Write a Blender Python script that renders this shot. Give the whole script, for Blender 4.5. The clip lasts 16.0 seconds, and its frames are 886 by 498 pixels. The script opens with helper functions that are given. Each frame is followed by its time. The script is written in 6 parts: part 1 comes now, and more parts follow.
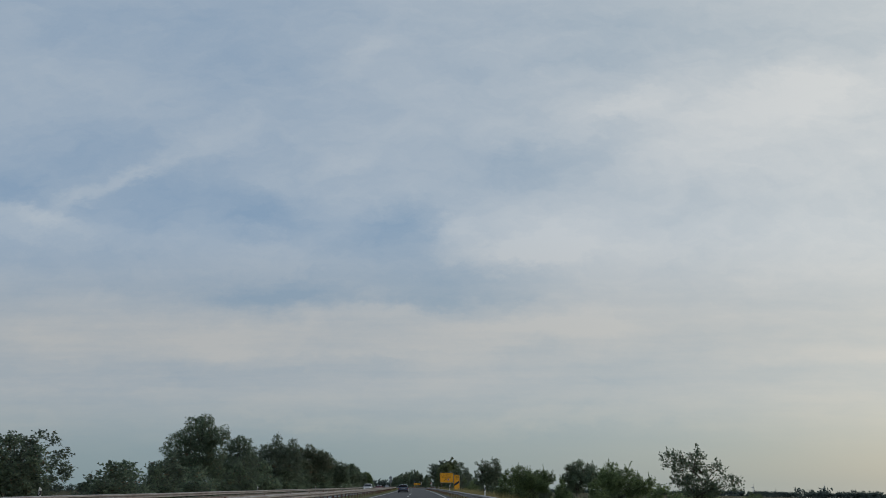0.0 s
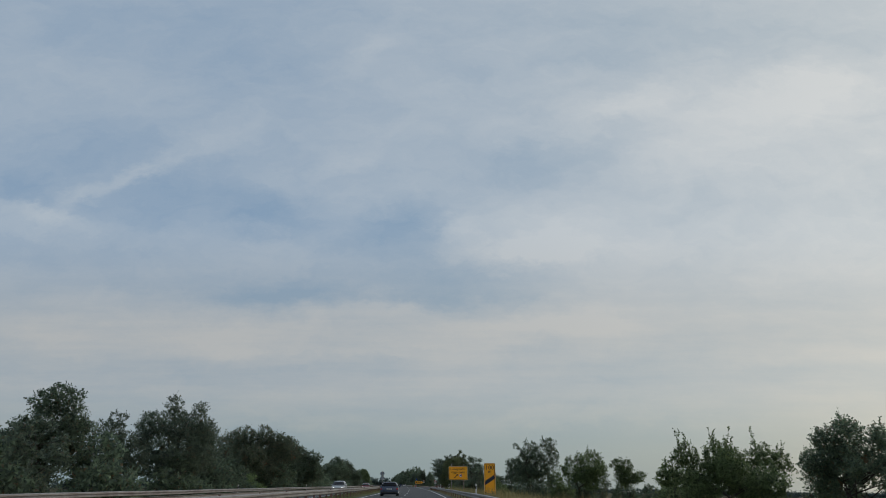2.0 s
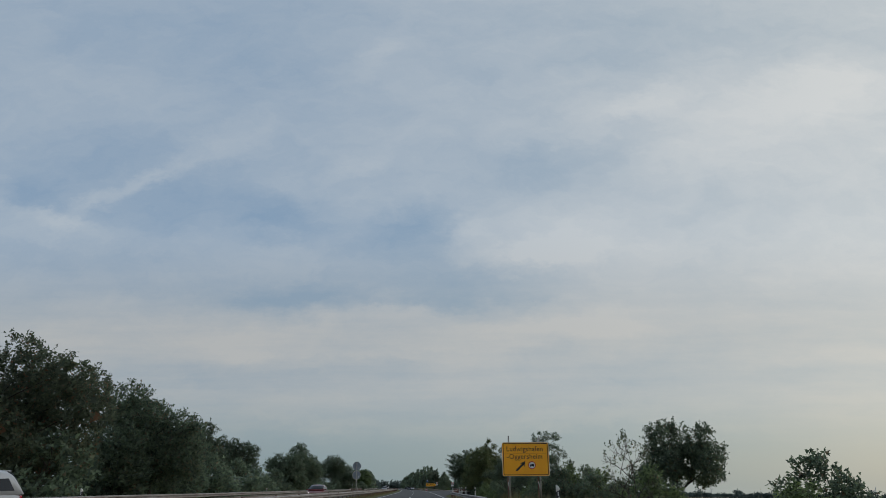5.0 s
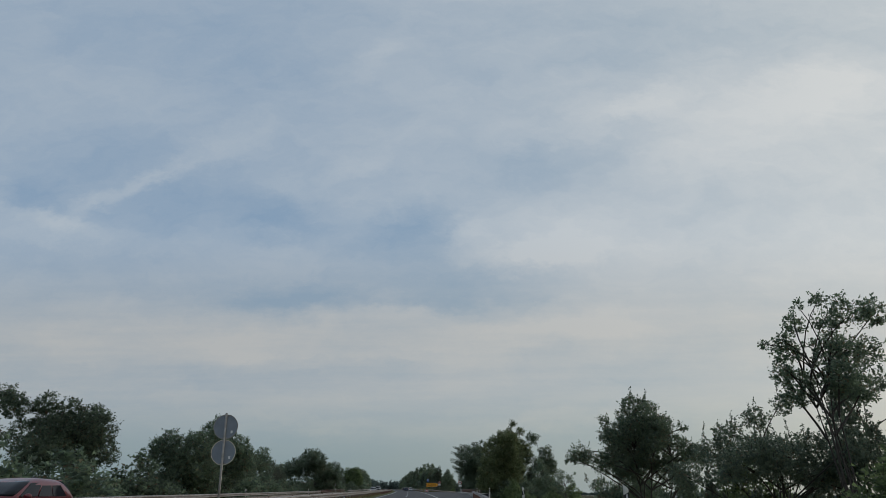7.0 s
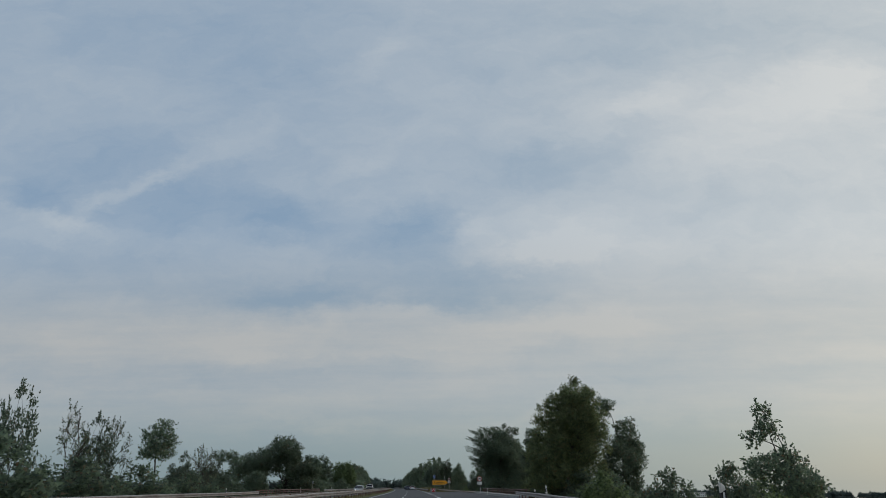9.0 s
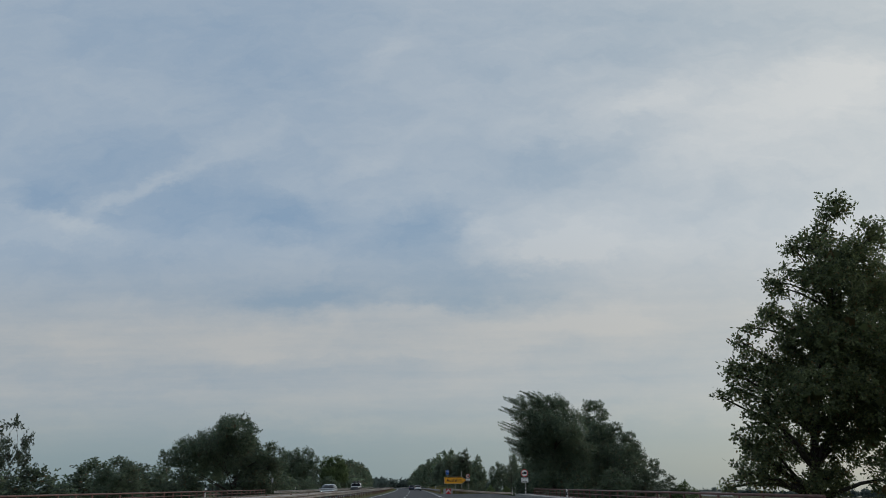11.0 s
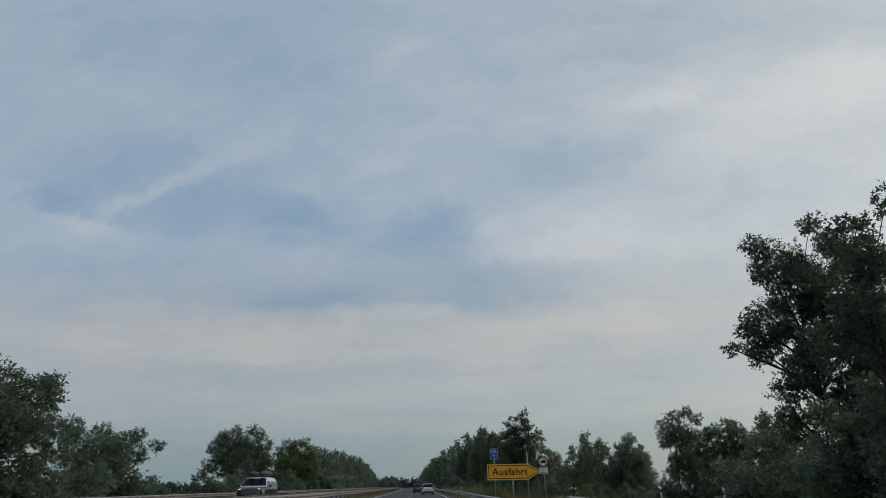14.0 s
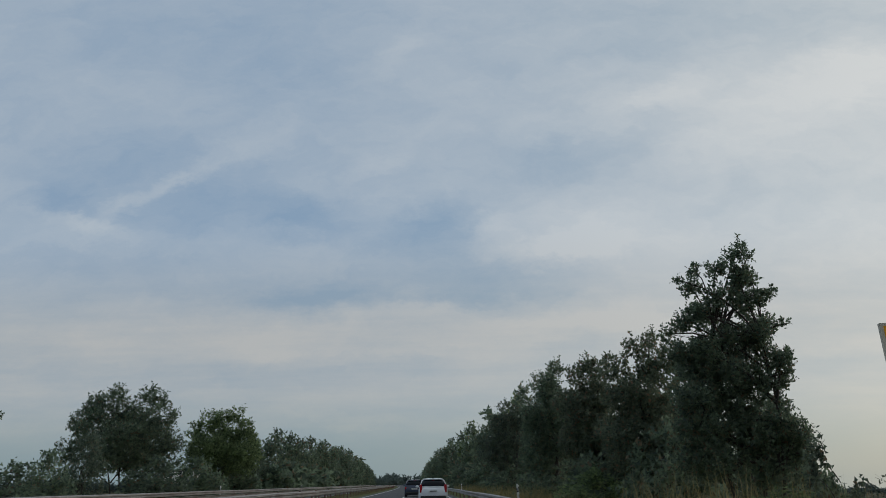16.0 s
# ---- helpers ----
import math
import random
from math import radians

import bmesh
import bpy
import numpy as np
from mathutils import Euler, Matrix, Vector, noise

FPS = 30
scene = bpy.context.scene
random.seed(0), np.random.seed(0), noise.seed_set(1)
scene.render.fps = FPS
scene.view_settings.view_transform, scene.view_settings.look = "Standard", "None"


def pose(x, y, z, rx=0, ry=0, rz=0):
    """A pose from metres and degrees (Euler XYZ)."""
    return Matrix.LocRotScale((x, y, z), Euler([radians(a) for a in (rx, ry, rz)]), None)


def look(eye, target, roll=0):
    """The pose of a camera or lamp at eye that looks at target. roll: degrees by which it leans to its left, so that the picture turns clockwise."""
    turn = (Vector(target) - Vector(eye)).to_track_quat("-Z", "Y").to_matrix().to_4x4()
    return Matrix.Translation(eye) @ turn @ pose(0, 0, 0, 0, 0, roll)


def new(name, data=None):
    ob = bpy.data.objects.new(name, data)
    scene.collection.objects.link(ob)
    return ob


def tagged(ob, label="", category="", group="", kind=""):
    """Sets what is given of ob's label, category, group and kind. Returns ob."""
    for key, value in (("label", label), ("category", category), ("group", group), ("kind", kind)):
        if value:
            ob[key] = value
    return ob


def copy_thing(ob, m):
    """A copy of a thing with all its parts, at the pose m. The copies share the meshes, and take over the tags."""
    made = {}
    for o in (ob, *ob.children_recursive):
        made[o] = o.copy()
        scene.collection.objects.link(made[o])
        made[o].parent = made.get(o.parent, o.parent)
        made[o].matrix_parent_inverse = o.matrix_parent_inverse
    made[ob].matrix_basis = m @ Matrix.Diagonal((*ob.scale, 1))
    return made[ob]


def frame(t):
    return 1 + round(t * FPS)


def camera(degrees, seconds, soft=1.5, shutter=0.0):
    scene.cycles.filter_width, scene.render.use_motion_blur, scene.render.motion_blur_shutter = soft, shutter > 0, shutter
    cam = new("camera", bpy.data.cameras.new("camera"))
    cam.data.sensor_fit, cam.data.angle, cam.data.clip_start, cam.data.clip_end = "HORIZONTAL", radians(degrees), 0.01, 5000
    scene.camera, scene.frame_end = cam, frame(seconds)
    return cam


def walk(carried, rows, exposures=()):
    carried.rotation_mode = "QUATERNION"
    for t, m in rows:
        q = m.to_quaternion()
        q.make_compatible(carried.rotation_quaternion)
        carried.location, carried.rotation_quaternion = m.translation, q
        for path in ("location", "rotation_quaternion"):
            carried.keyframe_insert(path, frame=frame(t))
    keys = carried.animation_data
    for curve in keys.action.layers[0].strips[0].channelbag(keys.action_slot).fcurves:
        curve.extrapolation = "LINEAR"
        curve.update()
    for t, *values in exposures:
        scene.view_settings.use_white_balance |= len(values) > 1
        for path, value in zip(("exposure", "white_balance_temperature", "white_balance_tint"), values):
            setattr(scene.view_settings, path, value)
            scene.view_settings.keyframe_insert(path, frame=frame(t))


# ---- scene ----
# ------------------------------------------------------------ camera and its drive
SPEED, KAPPA, EYE = 28.25, 1.365e-4, 1.10


def road(s, d=0.0, z=0.0):
    """A place on the gentle left-hand bend: s metres along the camera's line, d metres to its right."""
    a = KAPPA * s
    return Vector((-(1 - math.cos(a)) / KAPPA + d * math.cos(a), math.sin(a) / KAPPA + d * math.sin(a), z))


def heading(s):
    """Turn about z, in degrees, of a thing that faces along the road."""
    return math.degrees(KAPPA * s)


cam = camera(66.5, 16.0, soft=0.65)
DRIVE = [  # seconds, yaw, pitch, roll
    (0.0, -1.23, 19.31, 0.38), (0.5, -1.12, 19.29, 0.43), (1.0, -1.02, 19.38, 0.35), (1.5, -0.99, 19.29, 0.30),
    (2.0, -1.00, 19.21, 0.17), (2.5, -0.91, 19.27, 0.22), (3.0, -0.57, 19.35, 0.22), (3.5, -0.38, 19.24, 0.16),
    (4.0, -0.16, 19.53, 0.09), (4.8, -0.03, 19.45, 0.29), (5.6, 0.02, 19.42, 0.37), (6.5, 0.03, 19.45, 0.46),
    (7.0, 0.01, 19.48, 0.42), (7.5, 0.02, 19.34, 0.32), (8.0, 0.01, 19.22, 0.41), (8.8, 0.30, 19.37, 0.50),
    (9.6, 0.55, 19.37, 0.60), (10.5, 0.84, 19.30, 0.71), (11.0, 0.99, 19.33, 0.62), (11.5, 1.13, 19.43, 0.51),
    (12.0, 1.24, 19.21, 0.48), (12.5, 1.42, 19.28, 0.64), (13.0, 1.56, 19.53, 0.79), (13.5, 1.78, 19.31, 0.73),
    (14.0, 1.99, 19.31, 0.75), (14.5, 2.10, 19.24, 0.73), (15.0, 2.15, 19.17, 0.71), (15.5, 2.18, 19.05, 0.81),
    (16.0, 2.24, 19.13, 0.78)]
walk(cam, [(t, pose(*road(SPEED * t, 0, EYE), 90 + p, r, w)) for t, w, p, r in DRIVE])

# ------------------------------------------------------------ sky, sun, exposure
SUN_ELEVATION, SUN_AZIMUTH = radians(16), radians(58)  # low in the west, to the right of the road
sun_data = bpy.data.lights.new("sun", "SUN")
sun_data.energy, sun_data.angle, sun_data.color = 0.5, radians(25), (1.0, 0.93, 0.82)
sun = new("sun", sun_data)
sun.matrix_world = look((math.sin(SUN_AZIMUTH) * 300, math.cos(SUN_AZIMUTH) * 300, math.tan(SUN_ELEVATION) * 300), (0, 0, 0))


def make_sky():
    """A thin, torn veil of evening cloud over a pale blue sky, in flat coordinates u (right) and v (up) over the way ahead."""
    world = bpy.data.worlds.new("sky")
    scene.world = world
    world.use_nodes = True
    nt = world.node_tree
    nt.nodes.clear()
    N, L = nt.nodes.new, nt.links.new

    def math_node(op, a, b=None, clamp=False):
        n = N("ShaderNodeMath")
        n.operation, n.use_clamp = op, clamp
        for i, v in enumerate((a, b)):
            if v is None:
                continue
            if isinstance(v, (int, float)):
                n.inputs[i].default_value = v
            else:
                L(v, n.inputs[i])
        return n.outputs[0]

    def mix(f, a, b):
        n = N("ShaderNodeMix")
        n.data_type = "RGBA"
        for i, v in ((0, f), (6, a), (7, b)):
            if isinstance(v, (int, float)):
                n.inputs[i].default_value = v
            elif isinstance(v, tuple):
                n.inputs[i].default_value = (*v, 1)
            else:
                L(v, n.inputs[i])
        return n.outputs[2]

    tc = N("ShaderNodeTexCoord")
    sep = N("ShaderNodeSeparateXYZ")
    L(tc.outputs["Generated"], sep.inputs[0])
    ahead = math_node("MAXIMUM", sep.outputs[1], 0.15)
    u = math_node("DIVIDE", sep.outputs[0], ahead)
    v = math_node("MAXIMUM", math_node("DIVIDE", sep.outputs[2], ahead), 0.0)
    flat = N("ShaderNodeCombineXYZ")
    L(u, flat.inputs[0]), L(v, flat.inputs[1])

    def noise_tex(scale, stretch, turn, detail, rough, seed, source=flat):
        m = N("ShaderNodeMapping")
        m.inputs["Rotation"].default_value = (0, 0, radians(turn))
        m.inputs["Scale"].default_value = stretch
        m.inputs["Location"].default_value = (seed, seed * 0.7, seed * 1.3)
        L(source.outputs[0], m.inputs[0])
        n = N("ShaderNodeTexNoise")
        n.inputs["Scale"].default_value, n.inputs["Detail"].default_value, n.inputs["Roughness"].default_value = scale, detail, rough
        L(m.outputs[0], n.inputs["Vector"])
        return n

    def ease(source, start, end):
        r = N("ShaderNodeMapRange")
        r.interpolation_type = "SMOOTHSTEP"
        r.inputs["From Min"].default_value, r.inputs["From Max"].default_value = start, end
        L(source, r.inputs["Value"])
        return r.outputs[0]

    # tear the shapes a little
    tear = noise_tex(5.5, (1, 1.7, 1), -15, 8, 0.66, 3.1)
    shift = N("ShaderNodeVectorMath")
    shift.operation = "SUBTRACT"
    L(tear.outputs["Color"], shift.inputs[0])
    shift.inputs[1].default_value = (0.5, 0.5, 0.5)
    small = N("ShaderNodeVectorMath")
    small.operation = "MULTIPLY"
    L(shift.outputs[0], small.inputs[0])
    small.inputs[1].default_value = (0.20, 0.13, 0)
    torn = N("ShaderNodeVectorMath")
    L(flat.outputs[0], torn.inputs[0]), L(small.outputs[0], torn.inputs[1])

    total = [0.56]

    def cloud(cu, cv, ru, rv, turn, amount):
        m = N("ShaderNodeMapping")
        m.vector_type = "TEXTURE"
        m.inputs["Location"].default_value = (cu, cv, 0)
        m.inputs["Rotation"].default_value = (0, 0, radians(turn))
        m.inputs["Scale"].default_value = (ru * 1.15, rv * 1.25, 1)
        L(torn.outputs[0], m.inputs[0])
        ln = N("ShaderNodeVectorMath")
        ln.operation = "LENGTH"
        L(m.outputs[0], ln.inputs[0])
        r = N("ShaderNodeMapRange")
        r.interpolation_type = "SMOOTHSTEP"
        r.inputs["From Min"].default_value, r.inputs["From Max"].default_value = 0.0, 1.25
        r.inputs["To Min"].default_value, r.inputs["To Max"].default_value = amount * 0.82, 0.0
        L(ln.outputs["Value"], r.inputs["Value"])
        total[0] = math_node("ADD", total[0], r.outputs["Result"])

    # open blue patches (below zero) and thicker streaks and puffs (above zero)
    cloud(-0.584, 0.501, 0.158, 0.084, 8, -0.35)
    cloud(-0.462, 0.420, 0.099, 0.050, 0, -0.35)
    cloud(-0.355, 0.434, 0.118, 0.060, -10, -0.40)
    cloud(-0.244, 0.409, 0.099, 0.041, -8, -0.50)
    cloud(-0.117, 0.367, 0.085, 0.035, 0, -0.25)
    cloud(-0.037, 0.383, 0.085, 0.057, 0, -0.62)
    cloud(-0.256, 0.277, 0.156, 0.038, 0, -0.45)
    cloud(-0.115, 0.297, 0.183, 0.046, 0, -0.32)
    cloud(0.077, 0.289, 0.148, 0.057, 0, -0.45)
    cloud(-0.321, 0.672, 0.185, 0.075, 0, -0.22)
    cloud(-0.451, 0.790, 0.322, 0.074, 0, -0.22)
    cloud(0.157, 0.496, 0.130, 0.054, 0, -0.35)
    cloud(0.300, 0.536, 0.122, 0.034, 10, -0.22)
    cloud(0.372, 0.772, 0.421, 0.086, 5, -0.22)
    cloud(-0.665, 0.441, 0.073, 0.042, -15, -0.30)
    cloud(-0.512, 0.335, 0.194, 0.038, 0, -0.10)
    cloud(-0.487, 0.470, 0.083, 0.017, 25, 0.42)
    cloud(-0.558, 0.428, 0.068, 0.018, 40, 0.28)
    cloud(-0.640, 0.406, 0.099, 0.015, -12, 0.34)
    cloud(-0.583, 0.387, 0.116, 0.030, 0, 0.15)
    cloud(-0.415, 0.518, 0.112, 0.024, 29, 0.18)
    cloud(-0.330, 0.557, 0.113, 0.034, 32, 0.16)
    cloud(-0.480, 0.623, 0.163, 0.056, -12, 0.18)
    cloud(-0.098, 0.710, 0.084, 0.035, 40, 0.26)
    cloud(-0.130, 0.498, 0.079, 0.019, 32, 0.25)
    cloud(0.042, 0.380, 0.045, 0.024, 20, 0.34)
    cloud(0.154, 0.347, 0.120, 0.026, 6, 0.52)
    cloud(0.205, 0.386, 0.188, 0.051, 8, 0.26)
    cloud(0.485, 0.588, 0.259, 0.100, 13, 0.40)
    cloud(0.697, 0.660, 0.176, 0.054, 15, 0.30)
    cloud(0.630, 0.544, 0.245, 0.103, 8, 0.18)
    cloud(0.345, 0.609, 0.086, 0.031, 30, 0.26)
    cloud(0.292, 0.352, 0.231, 0.077, 5, 0.30)
    cloud(-0.240, 0.218, 0.527, 0.047, 0, 0.46)
    cloud(0.194, 0.226, 0.230, 0.040, 2, 0.34)
    cloud(-0.053, 0.254, 0.129, 0.012, 2, 0.26)
    cloud(0.176, 0.088, 0.269, 0.018, 2, 0.34)
    cloud(-0.182, 0.090, 0.106, 0.011, 0, 0.22)
    cloud(0.587, 0.317, 0.193, 0.068, 15, 0.22)
    cloud(-0.019, 0.044, 0.497, 0.034, 0, -0.40)
    cloud(0.374, 0.041, 0.257, 0.034, 0, -0.28)

    wisps = noise_tex(4.5, (1.0, 2.6, 1), -14, 7, 0.62, 7.3, torn)
    fine = noise_tex(11.0, (1.0, 2.0, 1), -24, 9, 0.68, 1.9, torn)
    for tex, amount in ((wisps, 0.62), (fine, 0.52)):
        total[0] = math_node("ADD", total[0], math_node("MULTIPLY", math_node("SUBTRACT", tex.outputs["Fac"], 0.5), amount))
    layers = noise_tex(2.6, (1.0, 9.0, 1), 2, 6, 0.6, 5.2, flat)
    low = math_node("SUBTRACT", 1.0, ease(v, 0.16, 0.40))
    total[0] = math_node("ADD", total[0], math_node("MULTIPLY", math_node("MULTIPLY", math_node("SUBTRACT", layers.outputs["Fac"], 0.5), 1.3), low))
    cover = math_node("MULTIPLY", total[0], 1.0, clamp=True)

    sky = N("ShaderNodeTexSky")
    sky.sky_type, sky.sun_disc = "NISHITA", False
    sky.sun_elevation, sky.sun_rotation = SUN_ELEVATION, SUN_AZIMUTH
    sky.air_density, sky.dust_density = 1.0, 1.5
    # the veil: grey high up, warmer and lighter towards the sun, a blue-green haze over the land
    toward = ease(u, -0.45, 0.85)
    haze = mix(toward, (2.25, 3.08, 3.42), (3.35, 3.90, 3.78))
    thin = mix(ease(v, 0.20, 0.40), mix(toward, (2.6, 3.4, 4.2), (3.7, 4.3, 4.6)), mix(toward, (2.2, 3.3, 4.7), (3.45, 4.3, 4.95)))
    thick = mix(ease(v, 0.20, 0.40), mix(toward, (4.55, 4.65, 4.65), (5.45, 5.40, 5.10)), mix(toward, (4.4, 5.05, 5.7), (6.4, 6.6, 6.55)))
    veil = mix(ease(v, 0.0, 0.15), haze, mix(cover, thin, thick))
    seen = mix(0.9, sky.outputs[0], veil)
    bg = N("ShaderNodeBackground")
    bg.inputs["Strength"].default_value = 0.1
    L(seen, bg.inputs["Color"])
    out = N("ShaderNodeOutputWorld")
    L(bg.outputs[0], out.inputs[0])


make_sky()
scene.view_settings.exposure = 0.0


# ------------------------------------------------------------ materials
def material(name, colour, rough=0.6, metal=0.0, other=None, scale=4.0, bump=0.0, fine=40.0, spec=0.5):
    """A surface with stains (coarse noise between colour and other) and a fine relief."""
    m = bpy.data.materials.new(name)
    m.use_nodes = True
    nt = m.node_tree
    p = nt.nodes["Principled BSDF"]
    p.inputs["Roughness"].default_value, p.inputs["Metallic"].default_value = rough, metal
    p.inputs["Specular IOR Level"].default_value = spec
    other = other or tuple(c * 0.8 for c in colour)
    tc = nt.nodes.new("ShaderNodeTexCoord")
    n = nt.nodes.new("ShaderNodeTexNoise")
    n.inputs["Scale"].default_value, n.inputs["Detail"].default_value = scale, 5
    nt.links.new(tc.outputs["Object"], n.inputs["Vector"])
    ramp = nt.nodes.new("ShaderNodeValToRGB")
    ramp.color_ramp.elements[0].position, ramp.color_ramp.elements[1].position = 0.35, 0.68
    ramp.color_ramp.elements[0].color, ramp.color_ramp.elements[1].color = (*colour, 1), (*other, 1)
    nt.links.new(n.outputs["Fac"], ramp.inputs[0])
    nt.links.new(ramp.outputs[0], p.inputs["Base Color"])
    if bump:
        f = nt.nodes.new("ShaderNodeTexNoise")
        f.inputs["Scale"].default_value, f.inputs["Detail"].default_value = fine, 4
        nt.links.new(tc.outputs["Object"], f.inputs["Vector"])
        b = nt.nodes.new("ShaderNodeBump")
        b.inputs["Strength"].default_value, b.inputs["Distance"].default_value = bump, 0.02
        nt.links.new(f.outputs["Fac"], b.inputs["Height"])
        nt.links.new(b.outputs[0], p.inputs["Normal"])
    return m


def leaf_material(name, dark, light, dry=None):
    """Leaves: every leaf its own shade between two greens, some of them dry, a little light coming through."""
    m = bpy.data.materials.new(name)
    m.use_nodes = True
    nt = m.node_tree
    p = nt.nodes["Principled BSDF"]
    p.inputs["Roughness"].default_value = 0.6
    p.inputs["Specular IOR Level"].default_value = 0.25
    geo = nt.nodes.new("ShaderNodeNewGeometry")
    info = nt.nodes.new("ShaderNodeObjectInfo")
    ramp = nt.nodes.new("ShaderNodeValToRGB")
    ramp.color_ramp.elements[0].color, ramp.color_ramp.elements[1].color = (*dark, 1), (*light, 1)
    if dry:
        ramp.color_ramp.elements[1].position = 0.9
        ramp.color_ramp.elements.new(0.97).color = (*dry, 1)
    nt.links.new(geo.outputs["Random Per Island"], ramp.inputs[0])
    tone = nt.nodes.new("ShaderNodeHueSaturation")
    rng = nt.nodes.new("ShaderNodeMapRange")
    rng.inputs["To Min"].default_value, rng.inputs["To Max"].default_value = 0.75, 1.25
    nt.links.new(info.outputs["Random"], rng.inputs["Value"])
    nt.links.new(rng.outputs[0], tone.inputs["Value"])
    nt.links.new(ramp.outputs[0], tone.inputs["Color"])
    nt.links.new(tone.outputs[0], p.inputs["Base Color"])
    tr = nt.nodes.new("ShaderNodeBsdfTranslucent")
    thin = nt.nodes.new("ShaderNodeHueSaturation")
    thin.inputs["Value"].default_value = 1.8
    nt.links.new(tone.outputs[0], thin.inputs["Color"])
    nt.links.new(thin.outputs[0], tr.inputs["Color"])
    mx = nt.nodes.new("ShaderNodeMixShader")
    mx.inputs[0].default_value = 0.5
    nt.links.new(p.outputs[0], mx.inputs[1]), nt.links.new(tr.outputs[0], mx.inputs[2])
    nt.links.new(mx.outputs[0], nt.nodes["Material Output"].inputs[0])
    return m


def glow(name, colour, strength):
    m = bpy.data.materials.new(name)
    m.use_nodes = True
    p = m.node_tree.nodes["Principled BSDF"]
    p.inputs["Base Color"].default_value = p.inputs["Emission Color"].default_value = (*colour, 1)
    p.inputs["Emission Strength"].default_value = strength
    return m


ASPHALT = material("asphalt", (0.065, 0.066, 0.068), 0.85, other=(0.045, 0.045, 0.047), scale=0.4, bump=0.5, fine=60)
PAINT = material("road_paint", (0.62, 0.62, 0.6), 0.6, other=(0.4, 0.4, 0.39), scale=3, bump=0.3)
RAIL_STEEL = material("weathered_rail_steel", (0.35, 0.325, 0.31), 0.55, 0.3, other=(0.24, 0.20, 0.185), scale=0.9, bump=0.15)
RUST_STEEL = material("rust_red_steel", (0.20, 0.10, 0.08), 0.6, 0.2, other=(0.12, 0.07, 0.06), scale=2, bump=0.15)
POST_STEEL = material("sign_post_steel", (0.36, 0.34, 0.31), 0.5, 0.5, other=(0.25, 0.23, 0.21), scale=5)
YELLOW = material("sign_yellow", (0.95, 0.40, 0.004), 0.5, other=(0.90, 0.36, 0.004), scale=1.2)
SIGN_BACK = material("sign_back_grey", (0.24, 0.27, 0.31), 0.5, 0.2, other=(0.2, 0.22, 0.25), scale=2)
SIGN_EDGE = material("sign_edge_white", (0.62, 0.55, 0.42), 0.5, other=(0.5, 0.45, 0.36), scale=3)
SIGN_BLACK = material("sign_black", (0.012, 0.012, 0.014), 0.55)
SIGN_RED = material("sign_red", (0.55, 0.02, 0.025), 0.5, other=(0.45, 0.02, 0.02), scale=3)
SIGN_WHITE = material("sign_white", (0.72, 0.72, 0.70), 0.5, other=(0.6, 0.6, 0.58), scale=3)
SIGN_BLUE = material("sign_blue", (0.01, 0.10, 0.42), 0.5, other=(0.01, 0.09, 0.36), scale=2)
POST_WHITE = material("post_white", (0.72, 0.71, 0.68), 0.55, other=(0.5, 0.48, 0.44), scale=6)
BARK = material("bark", (0.066, 0.055, 0.045), 0.9, other=(0.042, 0.036, 0.030), scale=6, bump=0.8, fine=14)
GRASS = material("grass", (0.085, 0.105, 0.04), 0.95, other=(0.15, 0.135, 0.065), scale=0.25, bump=0.8, fine=3, spec=0.05)
FIELD = material("field", (0.095, 0.080, 0.052), 0.95, other=(0.055, 0.062, 0.034), scale=0.02, bump=0.4, fine=1, spec=0.03)
CONCRETE = material("concrete", (0.36, 0.35, 0.33), 0.85, other=(0.25, 0.24, 0.23), scale=1.5, bump=0.3)
PLASTER = material("white_plaster", (0.74, 0.73, 0.70), 0.8, other=(0.66, 0.65, 0.62), scale=0.8, bump=0.1)
ROOF_TILE = material("roof_tile", (0.22, 0.10, 0.07), 0.8, other=(0.15, 0.08, 0.06), scale=1.5, bump=0.3)
GLASS = material("car_glass", (0.010, 0.012, 0.016), 0.05, spec=0.12)
RUBBER = material("rubber", (0.02, 0.02, 0.02), 0.85)
TRIM = material("black_trim", (0.018, 0.018, 0.02), 0.55)
RIM = material("alloy_rim", (0.5, 0.5, 0.52), 0.3, 0.9)
LENS_RED = material("red_lens", (0.42, 0.012, 0.018), 0.2)
LENS_CLEAR = material("clear_lens", (0.7, 0.7, 0.72), 0.15)
LAMP_ON = glow("headlamp_on", (1.0, 0.97, 0.9), 3.0)
LEAF_OAK = leaf_material("leaf_oak", (0.054, 0.076, 0.060), (0.136, 0.178, 0.112), (0.13, 0.10, 0.065))
LEAF_FRESH = leaf_material("leaf_fresh", (0.048, 0.070, 0.038), (0.165, 0.218, 0.096))
LEAF_GREY = leaf_material("leaf_grey", (0.054, 0.074, 0.060), (0.128, 0.160, 0.110), (0.13, 0.11, 0.075))
LEAF_LIME = leaf_material("leaf_lime", (0.056, 0.076, 0.046), (0.165, 0.195, 0.088), (0.15, 0.11, 0.055))
# a little distance haze mixed into the colour: bluer than the near leaves
LEAF_FAR_HAZY = leaf_material("leaf_far_hazy", (0.052, 0.072, 0.068), (0.074, 0.098, 0.088))
LEAF_BROWN = leaf_material("leaf_brown", (0.056, 0.074, 0.055), (0.122, 0.144, 0.090), (0.16, 0.10, 0.065))
DRY_GRASS = leaf_material("dry_grass", (0.10, 0.095, 0.04), (0.24, 0.20, 0.10))


